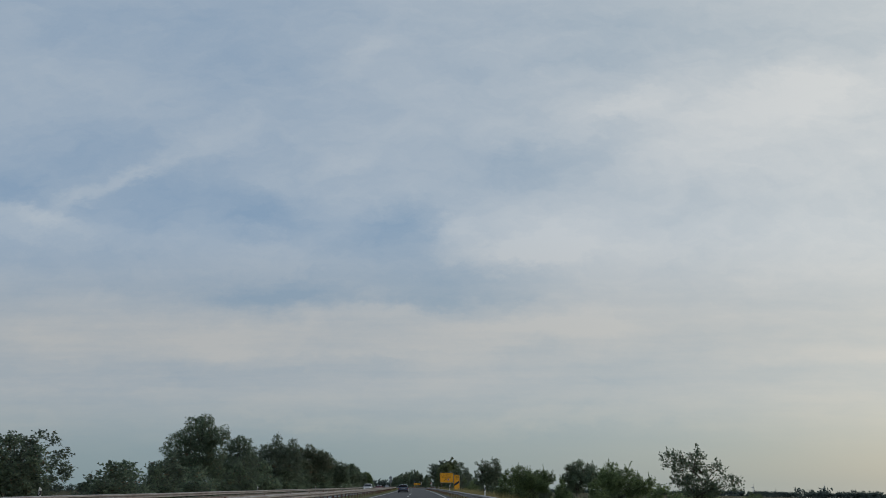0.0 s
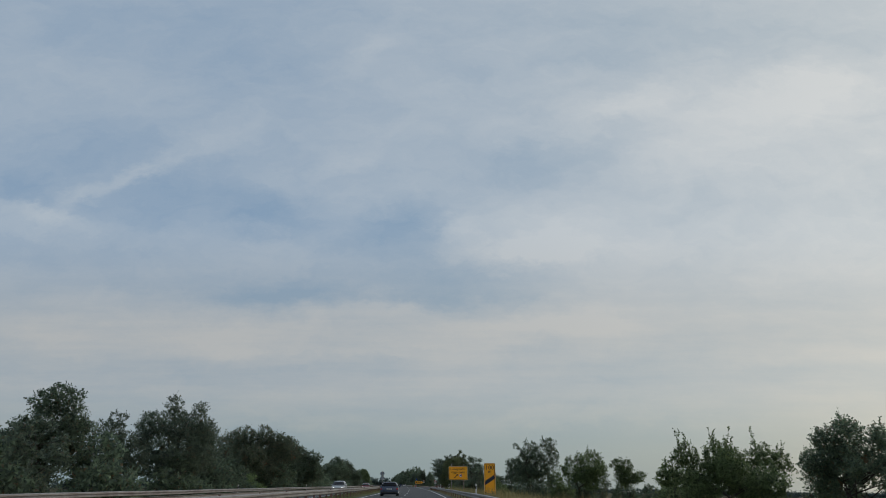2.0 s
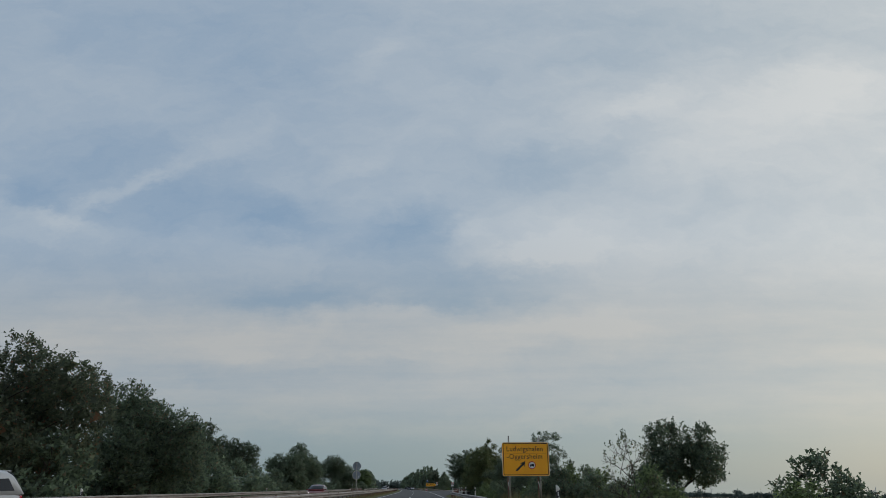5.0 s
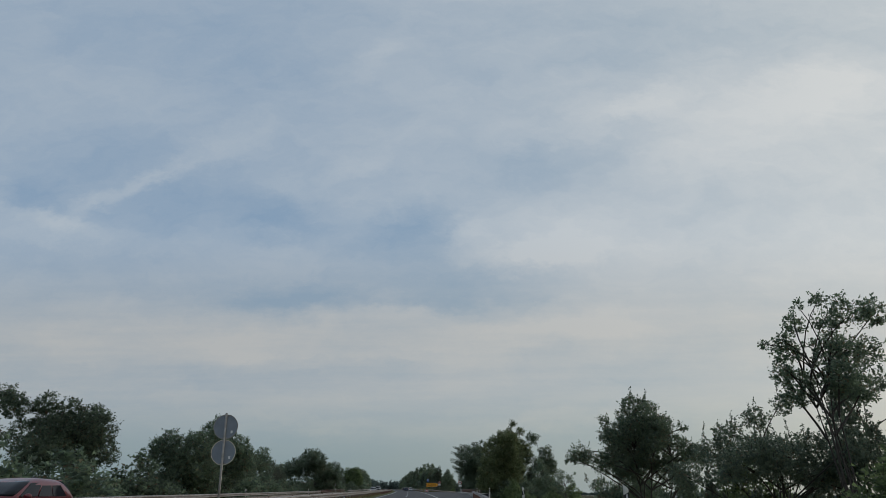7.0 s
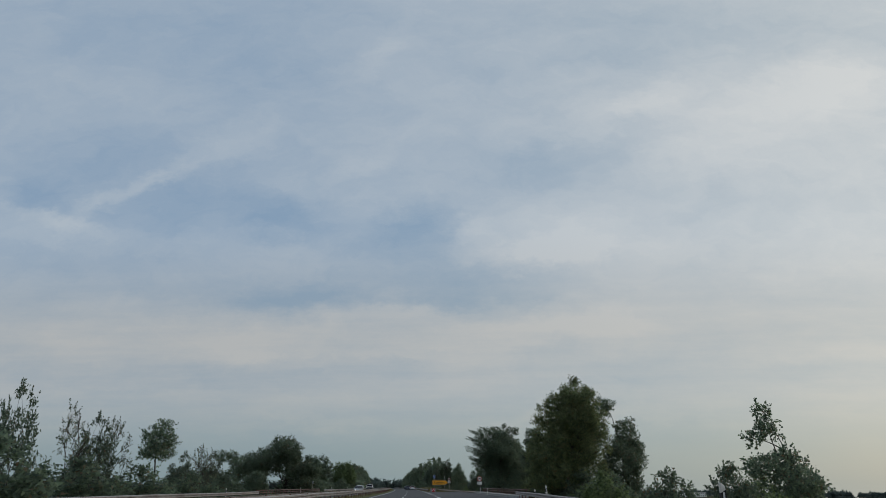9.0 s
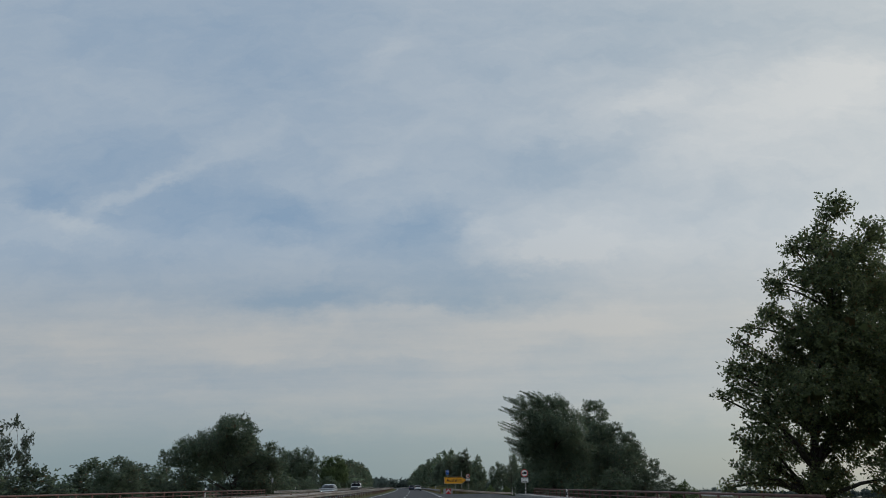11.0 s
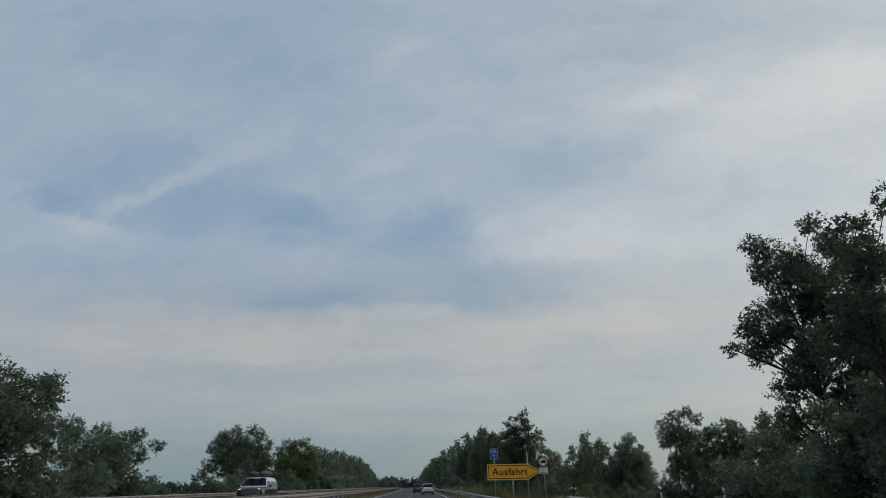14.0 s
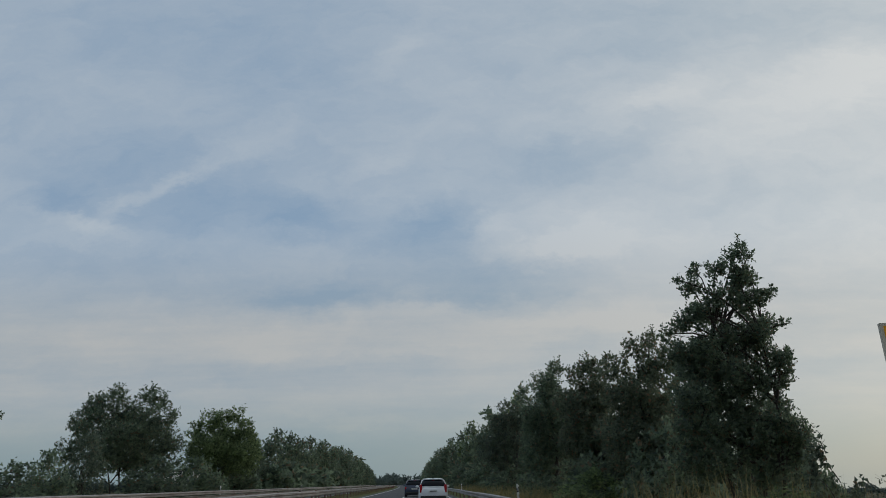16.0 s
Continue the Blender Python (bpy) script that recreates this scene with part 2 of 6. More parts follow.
def car_paint(name, colour):
    m = material(name, colour, 0.28, other=tuple(c * 0.95 for c in colour), scale=2)
    m.node_tree.nodes["Principled BSDF"].inputs["Coat Weight"].default_value = 0.35
    return m


# ------------------------------------------------------------ mesh helpers
def mesh_of(bm, name, mat, smooth=False):
    bmesh.ops.recalc_face_normals(bm, faces=bm.faces)
    me = bpy.data.meshes.new(name)
    bm.to_mesh(me)
    bm.free()
    me.materials.append(mat)
    if smooth:
        me.polygons.foreach_set("use_smooth", [True] * len(me.polygons))
    return me


def part(name, bm, mat, parent, label="", smooth=False):
    """One mesh object under a thing or a part. bm may be a bmesh or a finished mesh."""
    me = bm if isinstance(bm, bpy.types.Mesh) else mesh_of(bm, name, mat, smooth)
    ob = new(name, me)
    ob.parent = parent
    if label:
        tagged(ob, label)
    return ob


def thing(name, m, label, category, group="", kind=""):
    ob = new(name)
    ob.empty_display_size = 0.2
    ob.matrix_basis = m
    return tagged(ob, label, category, group, kind)


def solid(name, bm, mat, label, category, kind="", smooth=False):
    return tagged(new(name, mesh_of(bm, name, mat, smooth)), label, category, kind=kind)


def add_box(bm, x0, x1, y0, y1, z0, z1, bevel=0.0):
    vs = [bm.verts.new(p) for p in ((x0, y0, z0), (x1, y0, z0), (x1, y1, z0), (x0, y1, z0), (x0, y0, z1), (x1, y0, z1), (x1, y1, z1), (x0, y1, z1))]
    fs = [bm.faces.new([vs[i] for i in f]) for f in ((3, 2, 1, 0), (4, 5, 6, 7), (0, 1, 5, 4), (1, 2, 6, 5), (2, 3, 7, 6), (3, 0, 4, 7))]
    if bevel:
        es = list({e for f in fs for e in f.edges})
        bmesh.ops.bevel(bm, geom=es, offset=bevel, segments=2, affect="EDGES", profile=0.5)
    return bm


def box(x0, x1, y0, y1, z0, z1, bevel=0.0):
    return add_box(bmesh.new(), x0, x1, y0, y1, z0, z1, bevel)


def tube(points, radii, sides=8, bm=None):
    """A round bar through the points, with a radius at each, closed at both ends."""
    bm = bm or bmesh.new()
    rings = []
    for i, p in enumerate(points):
        p = Vector(p)
        way = (Vector(points[min(i + 1, len(points) - 1)]) - Vector(points[max(i - 1, 0)])).normalized()
        side = way.cross(Vector((0, 1, 0.01)) if abs(way.y) < 0.9 else Vector((1, 0, 0))).normalized()
        up = side.cross(way)
        r = radii[i] if isinstance(radii, (list, tuple)) else radii
        rings.append([bm.verts.new(p + (side * math.cos(a) + up * math.sin(a)) * r) for a in (2 * math.pi * k / sides for k in range(sides))])
    for a, b in zip(rings, rings[1:]):
        for k in range(sides):
            bm.faces.new((a[k], a[(k + 1) % sides], b[(k + 1) % sides], b[k]))
    bm.faces.new(rings[0][::-1]), bm.faces.new(rings[-1])
    return bm


def plate(outline, y0, y1, bm=None):
    """A flat plate with that outline of (x, z), from y0 to y1."""
    bm = bm or bmesh.new()
    a = [bm.verts.new((x, y0, z)) for x, z in outline]
    b = [bm.verts.new((x, y1, z)) for x, z in outline]
    bm.faces.new(a), bm.faces.new(b[::-1])
    n = len(a)
    for i in range(n):
        bm.faces.new((a[i], b[i], b[(i + 1) % n], a[(i + 1) % n]))
    return bm


def rounded(x0, x1, z0, z1, r, n=5):
    out = []
    for cx, cz, start in ((x1 - r, z1 - r, 0), (x0 + r, z1 - r, 90), (x0 + r, z0 + r, 180), (x1 - r, z0 + r, 270)):
        out += [(cx + r * math.cos(radians(start + 90 * k / n)), cz + r * math.sin(radians(start + 90 * k / n))) for k in range(n + 1)]
    return out


def disc(cx, cz, r, n=32):
    return [(cx + r * math.cos(2 * math.pi * k / n), cz + r * math.sin(2 * math.pi * k / n)) for k in range(n)]


def band(outer, inner, y0, y1):
    """A flat ring between two outlines of as many points."""
    bm = bmesh.new()
    rows = [[bm.verts.new((x, y, z)) for x, z in line] for y in (y0, y1) for line in (outer, inner)]
    n = len(outer)
    for i in range(n):
        j = (i + 1) % n
        for a, b in ((0, 1), (1, 3), (3, 2), (2, 0)):
            bm.faces.new((rows[a][i], rows[a][j], rows[b][j], rows[b][i]))
    return bm


def lettering(text, size, x, z, y, align="CENTER", stretch=1.0, bold=0.011):
    """A mesh of raised letters on a plate that faces -y: built-in font, cap height about 0.7 of size."""
    cu = bpy.data.curves.new("letters", "FONT")
    cu.body, cu.size, cu.align_x, cu.extrude, cu.offset = text, size, align, 0.003, size * bold
    cu.space_character = 1.06
    ob = bpy.data.objects.new("letters", cu)
    scene.collection.objects.link(ob)
    me = bpy.data.meshes.new_from_object(ob.evaluated_get(bpy.context.evaluated_depsgraph_get()))
    bpy.data.objects.remove(ob)
    me.transform(Matrix.Translation((x, y, z)) @ Matrix.Rotation(radians(90), 4, "X") @ Matrix.Diagonal((stretch, 1, 1, 1)))
    me.materials.clear()
    me.materials.append(SIGN_BLACK)
    return me


def place_on_road(s, d, z=0.0, turn=0.0):
    p = road(s, d, z)
    return pose(p.x, p.y, p.z, 0, 0, heading(s) + turn)


# ------------------------------------------------------------ the land, the carriageways and the slip road
def level(d):
    """Height of the ground d metres to the right of the camera's line."""
    if d > 0:
        return float(np.interp(d, [0, 4.4, 12, 40, 120, 250, 400, 650, 1000, 3000], [-0.06, -0.06, -1.3, -2.4, -6, -10.5, -14.5, -19.5, -29, -95]))
    return float(np.interp(-d, [0, 18.6, 25, 60, 300, 3000], [-0.06, -0.06, -0.9, -2, -4, -8]))


def make_ground():
    ds = [-3000, -1500, -700, -300, -150, -90, -60, -45, -35, -28, -25, -22, -18.6, -12, -6, 0, 4.4, 6, 8, 10, 12, 16, 22, 30, 40, 60, 90, 150, 250, 400, 600, 900, 1500, 3000]
    ss = list(range(-200, 1000, 20)) + [1050, 1200, 1400, 1700, 2100, 2600, 3200, 4000]
    bm = bmesh.new()
    rows = []
    for s in ss:
        row = []
        for d in ds:
            z = level(d)
            if abs(d + 8) > 14 and abs(d) < 200:
                z += 0.25 * noise.noise((s * 0.05, d * 0.11, 0))
            row.append(bm.verts.new(road(s, d, z)))
        rows.append(row)
    for a, b in zip(rows, rows[1:]):
        for i in range(len(ds) - 1):
            f = bm.faces.new((a[i], a[i + 1], b[i + 1], b[i]))
            f.material_index = 1 if ds[i] >= 60 or ds[i + 1] <= -90 else 0
            f.smooth = True
    me = mesh_of(bm, "ground", GRASS)
    me.materials.append(FIELD)
    tagged(new("ground", me), "green verges beside the road falling to dry fields", "ground", kind="structure")


def ribbon(name, edges, z0, z1, mat, label, category="road", kind="structure"):
    """A slab along the road; edges: rows of (s, left d, right d) and, where it falls, how far."""
    bm = bmesh.new()
    rows = [[bm.verts.new(road(s, d, z - sum(fall))) for d, z in ((a, z0), (a, z1), (b, z1), (b, z0))] for s, a, b, *fall in edges]
    for p, q in zip(rows, rows[1:]):
        for i in range(3):
            bm.faces.new((p[i], p[i + 1], q[i + 1], q[i]))
    return solid(name, bm, mat, label, category, kind)


def exit_edge(s):
    """Left edge of the slip road after it parts from the carriageway."""
    return 4.7 + 0.2 * max(0.0, s - 414) + 0.0033 * max(0.0, s - 414) ** 2


LONG = list(range(-60, 1400, 20))
make_ground()
ribbon("road", [(s, -5.85, 2.75) for s in LONG], -0.3, 0.0, ASPHALT, "grey two-lane asphalt carriageway with white edge lines")
ribbon("road_opposite", [(s, -17.9, -9.6) for s in LONG], -0.3, 0.0, ASPHALT, "grey asphalt carriageway for the oncoming traffic")
ribbon("slip_lane", [(240, 2.75, 2.8), (290, 2.75, 6.8), (330, 2.75, 9.4), (414, 2.75, 10.4)], -0.3, -0.002, ASPHALT, "grey asphalt exit lane widening beside the carriageway")
ribbon("slip_road", [(s, exit_edge(s), exit_edge(s) + 6.2, 0.026 * (s - 414)) for s in range(414, 474, 6)], -1.6, -0.004, ASPHALT, "grey asphalt slip road curving away")


def line_on_road(name, s0, s1, d, width=0.15, step=20):
    n = max(1, int((s1 - s0) / step))
    ss = [s0 + (s1 - s0) * i / n for i in range(n + 1)]
    return ribbon(name, [(s, d - width / 2, d + width / 2) for s in ss], 0.001, 0.006, PAINT, "white painted road line", "road marking")


for d in (2.1, -5.35, -9.95, -17.5):
    line_on_road("edge_line", -60, 1380 if d < 0 else 250, d)
line_on_road("edge_line", 414, 1380, 2.1)
for d in (-1.75, -13.7):
    for k in range(60):
        line_on_road("lane_dash", 6 + 18 * k, 12 + 18 * k, d, step=6)
for k in range(14):
    line_on_road("exit_dash", 256 + 12 * k, 262 + 12 * k, 2.1, 0.3, 6)


# ------------------------------------------------------------ guard rails
def guard_rail(spans, facing, label, group, spacing=4.0, drop=0.0):
    """A W-shaped steel beam on posts. spans: (s, d) rows along it; facing: -1 or 1, the side of the traffic in d."""
    rail = thing("guard_rail", Matrix(), label, "guard rail", group)
    shape = [(0, 0.44), (0.075, 0.48), (0.075, 0.55), (0.0, 0.595), (0.075, 0.64), (0.075, 0.71), (0, 0.75), (-0.012, 0.745), (0.06, 0.70), (0.06, 0.645), (-0.014, 0.598), (0.06, 0.545), (0.06, 0.485), (-0.012, 0.445)]
    ss = [p[0] for p in spans]
    dd = [p[1] for p in spans]
    fall = [p[2] if len(p) > 2 else 0.0 for p in spans]

    def d_at(s):
        return float(np.interp(s, ss, dd))

    def low(s):
        return drop + float(np.interp(s, ss, fall))

    s, end = ss[0], ss[-1]
    while s < end - 1:
        stop = min(end, s + 40.0)
        bm = bmesh.new()
        steps = 6
        rows = []
        for i in range(steps + 1):
            q = s + (stop - s) * i / steps
            rows.append([bm.verts.new(road(q, d_at(q) + facing * a, z - low(q) + 0.012 * math.sin(q * 0.21))) for a, z in shape])
        n = len(shape)
        for a, b in zip(rows, rows[1:]):
            for i in range(n):
                bm.faces.new((a[i], a[(i + 1) % n], b[(i + 1) % n], b[i]))
        bm.faces.new(rows[0]), bm.faces.new(rows[-1][::-1])
        part("beam", bm, RAIL_STEEL, rail)
        s = stop
    me = mesh_of(box(-0.05, 0.05, -0.03, 0.03, -0.5, 0.70), "rail_post", RUST_STEEL)
    s = ss[0] + 1
    while s < end:
        ob = new("post", me)
        ob.parent = rail
        ob.matrix_basis = place_on_road(s, d_at(s) - facing * 0.075, -low(s))
        s += spacing
    return rail


guard_rail([(-40, -7.2), (900, -7.2)], 1, "weathered steel guard rail on posts along the grass median", "guard rails of the median", 3.2)
guard_rail([(-40, -9.2), (900, -9.2)], -1, "weathered steel guard rail beside the oncoming carriageway", "guard rails of the median", 8.0)
guard_rail([(-40, 3.15), (228, 3.15), (246, 4.3), (262, 5.4), (290, 7.3), (328, 10.0)], -1, "weathered steel guard rail along the road's outer edge", "guard rails of the edge", 4.0, 0.17)
guard_rail([(418, 3.1), (900, 3.1)], -1, "weathered steel guard rail along the road's outer edge", "guard rails of the edge", 6.0, 0.17)
guard_rail([(418, 4.4)] + [(s, exit_edge(s) - 0.5, 0.026 * (s - 416)) for s in range(422, 474, 6)], 1, "pale steel guard rail curving along the slip road", "guard rails of the edge", 6.0)
guard_rail([(-40, -18.9), (340, -18.9)], 1, "weathered steel guard rail on the far side of the oncoming road", "guard rails of the edge", 10.0)
guard_rail([(404, -18.9), (900, -18.9)], 1, "weathered steel guard rail on the far side of the oncoming road", "guard rails of the edge", 10.0)


def bridge_railing(spans, label, drop=0.0):
    rail = thing("bridge_railing", Matrix(), label, "railing", "railings of the bridge")
    n = int(spans[-1][0] - spans[0][0])
    ss = [spans[0][0] + i for i in range(n + 1)]

    def d_at(s):
        return float(np.interp(s, [p[0] for p in spans], [p[1] for p in spans]))

    for name, z, r in (("handrail", 0.86, 0.05), ("middle_bar", 0.58, 0.03), ("lower_bar", 0.30, 0.03)):
        part(name, tube([road(s, d_at(s), z - drop) for s in ss[::7] + [ss[-1]]], r, 6), RUST_STEEL, rail, smooth=True)
    me = mesh_of(box(-0.035, 0.035, -0.035, 0.035, -0.6, 0.84), "railing_post", RUST_STEEL)
    for s in ss[::2]:
        ob = new("post", me)
        ob.parent = rail
        ob.matrix_basis = place_on_road(s, d_at(s), -drop)


bridge_railing([(332, 12.0), (392, 12.9)], "rust-red steel railing on the edge of a bridge", 0.18)
bridge_railing([(342, -19.6), (402, -19.6)], "rust-red steel railing on the far edge of a bridge")
ribbon("bridge_kerb", [(326, 10.9, 12.9), (372, 11.4, 13.4), (402, 12.0, 14.0)], -1.2, 0.06, CONCRETE, "grey concrete kerb of the bridge", "kerb")
ribbon("bridge_kerb_far", [(338, -20.2, -18.2), (406, -20.2, -18.2)], -1.2, 0.06, CONCRETE, "grey concrete kerb of the bridge", "kerb")


# ------------------------------------------------------------ trees and shrubs
def mesh_from_arrays(name, verts, quads, mat, smooth=False):
    me = bpy.data.meshes.new(name)
    nv, nf = len(verts), len(quads)
    me.vertices.add(nv)
    me.vertices.foreach_set("co", np.asarray(verts, dtype=np.float32).ravel())
    sides = np.asarray(quads).shape[1]
    me.loops.add(nf * sides)
    me.loops.foreach_set("vertex_index", np.asarray(quads, dtype=np.int32).ravel())
    me.polygons.add(nf)
    me.polygons.foreach_set("loop_start", np.arange(0, nf * sides, sides, dtype=np.int32))
    me.polygons.foreach_set("loop_total", np.full(nf, sides, dtype=np.int32))
    me.polygons.foreach_set("use_smooth", np.full(nf, smooth))
    me.update(calc_edges=True)
    me.materials.append(mat)
    return me


def unit(v):
    return v / np.maximum(np.linalg.norm(v, axis=-1, keepdims=True), 1e-6)


def leaf_blades(centres, ways, length, width, rng, face=None, lozenge=False):
    """Small leaves at the centres, growing along the ways and turned towards face, if given: pointed blades or, near the road, lozenges."""
    n = len(centres)
    side = unit(np.cross(ways, rng.normal(size=(n, 3)) if face is None else face))
    l = (length * rng.uniform(0.65, 1.3, n))[:, None]
    w = (width * rng.uniform(0.75, 1.25, n))[:, None]
    bias = rng.uniform(0.3, 0.55, n)[:, None]
    if lozenge:
        v = np.stack([centres, centres + ways * l * bias + side * w * 0.5, centres + ways * l, centres + ways * l * bias - side * w * 0.5], 1)
        return v.reshape(-1, 3), np.arange(n * 4).reshape(n, 4)
    v = np.stack([centres - side * w * 0.5, centres + ways * l * bias + side * w * 0.7, centres + ways * l - side * w * 0.2], 1)
    return v.reshape(-1, 3), np.arange(n * 3).reshape(n, 3)


class Wood:
    """Collects tapered tubes for a trunk and its limbs."""

    def __init__(self):
        self.v, self.f = [], []

    def limb(self, pts, r0, r1, sides=5):
        base = len(self.v)
        n = len(pts)
        for i, p in enumerate(pts):
            way = unit(np.asarray(pts[min(i + 1, n - 1)]) - np.asarray(pts[max(i - 1, 0)]))
            a = unit(np.cross(way, (0.3, 0.9, 0.2)))
            b = np.cross(way, a)
            r = r0 + (r1 - r0) * i / (n - 1)
            for k in range(sides):
                t = 2 * math.pi * k / sides
                self.v.append(np.asarray(p) + (a * math.cos(t) + b * math.sin(t)) * r)
        for i in range(n - 1):
            for k in range(sides):
                j = (k + 1) % sides
                self.f.append((base + i * sides + k, base + i * sides + j, base + (i + 1) * sides + j, base + (i + 1) * sides + k))


def bend(a, b, sag, rng, n=5):
    a, b = np.asarray(a, float), np.asarray(b, float)
    mid = (a + b) / 2 + rng.normal(size=3) * np.linalg.norm(b - a) * 0.09 + np.array((0, 0, sag))
    t = np.linspace(0, 1, n)[:, None]
    return list((1 - t) ** 2 * a + 2 * t * (1 - t) * mid + t ** 2 * b)


def grow(seed, lobes, leaf=0.2, slim=0.58, cover=1.2, core=14, stems=1, shoots=0, rise=0.7, up=0.25, spray=0.0, sweep=None, bare=0.0):
    """The wood and the leaves of one plant whose crown is made of lobes: rows of x, y, z and radius over its foot.
    leaf: a leaf's length; cover: how closely sprays of leaves clothe the lobes; core: how dark and closed they are inside."""
    rng = np.random.default_rng(seed)
    lobes = np.asarray(lobes, float)
    C, R = lobes[:, :3], lobes[:, 3]
    tall = float((C[:, 2] + R).max())
    spray = spray or leaf * 2.6
    R = np.maximum(0.72 * R, R - 0.24 * spray)  # the sprays reach out as far as the lobe is wide
    pos, way, face = [], [], []
    near = leaf < 0.165
    per = 8
    for i in range(len(C)):
        r = R[i]
        n = max(6, int(cover * 4 * math.pi * r * r / (leaf * leaf * slim * (0.5 if near else 0.6)) / per))
        out = unit(rng.normal(size=(n, 3)))
        f1, f2, f3 = rng.uniform(0, 6.28, 3)
        lump = 0.16 * (np.sin(out[:, 0] * 4.1 + f1) + np.sin(out[:, 1] * 4.7 + f2) + np.sin(out[:, 2] * 5.3 + f3))
        q = r * (0.58 + 0.42 * rng.random(n) ** 0.55) * (1 + lump)
        base = C[i] + out * q[:, None] * np.array((1, 1, 0.92))
        gap = np.linalg.norm(base[:, None] - C[None], axis=2) / R[None]
        gap[:, i] = 9
        keep = (gap.min(axis=1) > 0.72) & (base[:, 2] > 0.05)
        if bare:
            keep &= rng.random(n) > bare
        base, out = base[keep], out[keep]
        n = len(base)
        g = unit(out * 0.75 + rng.normal(size=(n, 3)) * 0.5 + np.array((0, 0, up)))
        if sweep is not None:
            g = unit(g * 0.6 + np.asarray(sweep) * (0.4 + 0.6 * base[:, 2:3] / tall))
        long = spray * rng.uniform(0.5, 1.35, n) * min(1.0, 0.5 + r)
        side = unit(np.cross(g, out + rng.normal(size=(n, 3)) * 0.3))
        for k in range(per):
            t = (k + rng.random(n)) / per
            pos.append(base + g * (long * (t - 0.35))[:, None] + rng.normal(size=(n, 3)) * leaf * 0.22)
            hand = 1 if k % 2 else -1
            way.append(unit(g * 0.6 + side * hand * 0.65 + rng.normal(size=(n, 3)) * 0.35))
            face.append(unit(out * 0.55 + np.array((0, 0, 0.55)) + rng.normal(size=(n, 3)) * 0.42))
    w = Wood()
    # stems and limbs, one to each lobe
    foot = C[np.argsort(C[:, 2])[:max(3, len(C) // 3)], :2].mean(axis=0) * 0.5
    mid = C[:, :2].mean(axis=0)
    tops = []
    for k in range(stems):
        a = 2 * math.pi * k / stems + seed
        spread = (0.0 if stems == 1 else 0.16) * np.ptp(C[:, 0]) / 2
        flat = np.array((math.cos(a), math.sin(a)))
        b = np.array((*(foot + flat * spread * 0.35), -0.6))
        high = C[rng.integers(0, len(C)), :2] * 0.4 + mid * 0.6 if stems > 1 else C[np.argsort(-C[:, 2])[:max(2, len(C) // 4)], :2].mean(axis=0)
        trunk = bend(b, np.array((*(high + flat * spread), tall * rng.uniform(0.58, 0.74))), 0, rng, 8)
        thick = 0.017 * tall * (1.0 if stems == 1 else 0.34)
        w.limb(trunk, thick * 1.2, thick * 0.18, 6)
        tops.append(trunk)
    paths = []
    for i in range(len(C)):
        trunk = tops[i % stems]
        zf = max(0.1 * tall, C[i, 2] - 0.5 * np.linalg.norm(C[i, :2] - mid) - 0.05 * tall)
        j = int(np.argmin([abs(p[2] - zf) for p in trunk]))
        r = 0.0055 * tall * (1.3 - C[i, 2] / tall) + 0.010
        path = bend(trunk[j], C[i], 0.05 * tall, rng, 5)
        w.limb(path, r, r * 0.35, 4)
        paths.append(path)
        for _ in range(2 if near or bare else 1):
            d = unit(rng.normal(size=3) + np.array((0, 0, 0.5)))
            w.limb(bend(path[rng.integers(2, 5)], C[i] + d * R[i] * 0.85, 0, rng, 3), r * 0.4, 0.006, 3)
        if bare:
            for _ in range(int(16 * bare)):
                a = path[rng.integers(2, 5)]
                d = unit(rng.normal(size=3) * 0.7 + np.array((0, 0, 0.8)))
                b = C[i] + d * R[i] * rng.uniform(0.7, 1.25)
                w.limb(bend(a, b, 0, rng, 3), 0.014, 0.004, 3)
    # leafy shoots that stand out of the outline
    rank = np.argsort(-(C[:, 2] + 0.6 * R))[:max(2, int(len(C) * 0.6))] if sweep is None else np.argsort(-(C @ np.array((sweep[0], sweep[1], 0.25)) + 0.6 * R))[:len(C) // 2]
    for k in range(shoots):
        i = rank[k % len(rank)]
        d = unit(rng.normal(size=3) * np.array((0.6, 0.6, 0.2)) + np.array((0, 0, 0.8)) if sweep is None else np.asarray(sweep) + rng.normal(size=3) * 0.45)
        a = C[i] + d * R[i] * 0.7
        b = a + (np.array((0, 0, 1.0)) + rng.normal(size=3) * 0.16 if sweep is None else np.asarray(sweep)) * rise * rng.uniform(0.5, 1.2) * (0.55 + 0.05 * tall)
        w.limb(bend(a, b, 0, rng, 4), 0.011, 0.004, 3)
        n = max(8, int(np.linalg.norm(b - a) / leaf * (4.5 if sweep is None else 8)))
        t = rng.uniform(0.0, 1.0, n)[:, None]
        pos.append(a * (1 - t) + b * t + rng.normal(size=(n, 3)) * leaf * 0.12)
        way.append(unit(rng.normal(size=(n, 3)) + np.array((0, 0, 0.5))))
        face.append(unit(rng.normal(size=(n, 3)) + np.array((0, 0, 0.8))))
    pos, way, face = np.concatenate(pos), np.concatenate(way), np.concatenate(face)
    v, f = leaf_blades(pos, way, leaf, leaf * slim, rng, face, near)
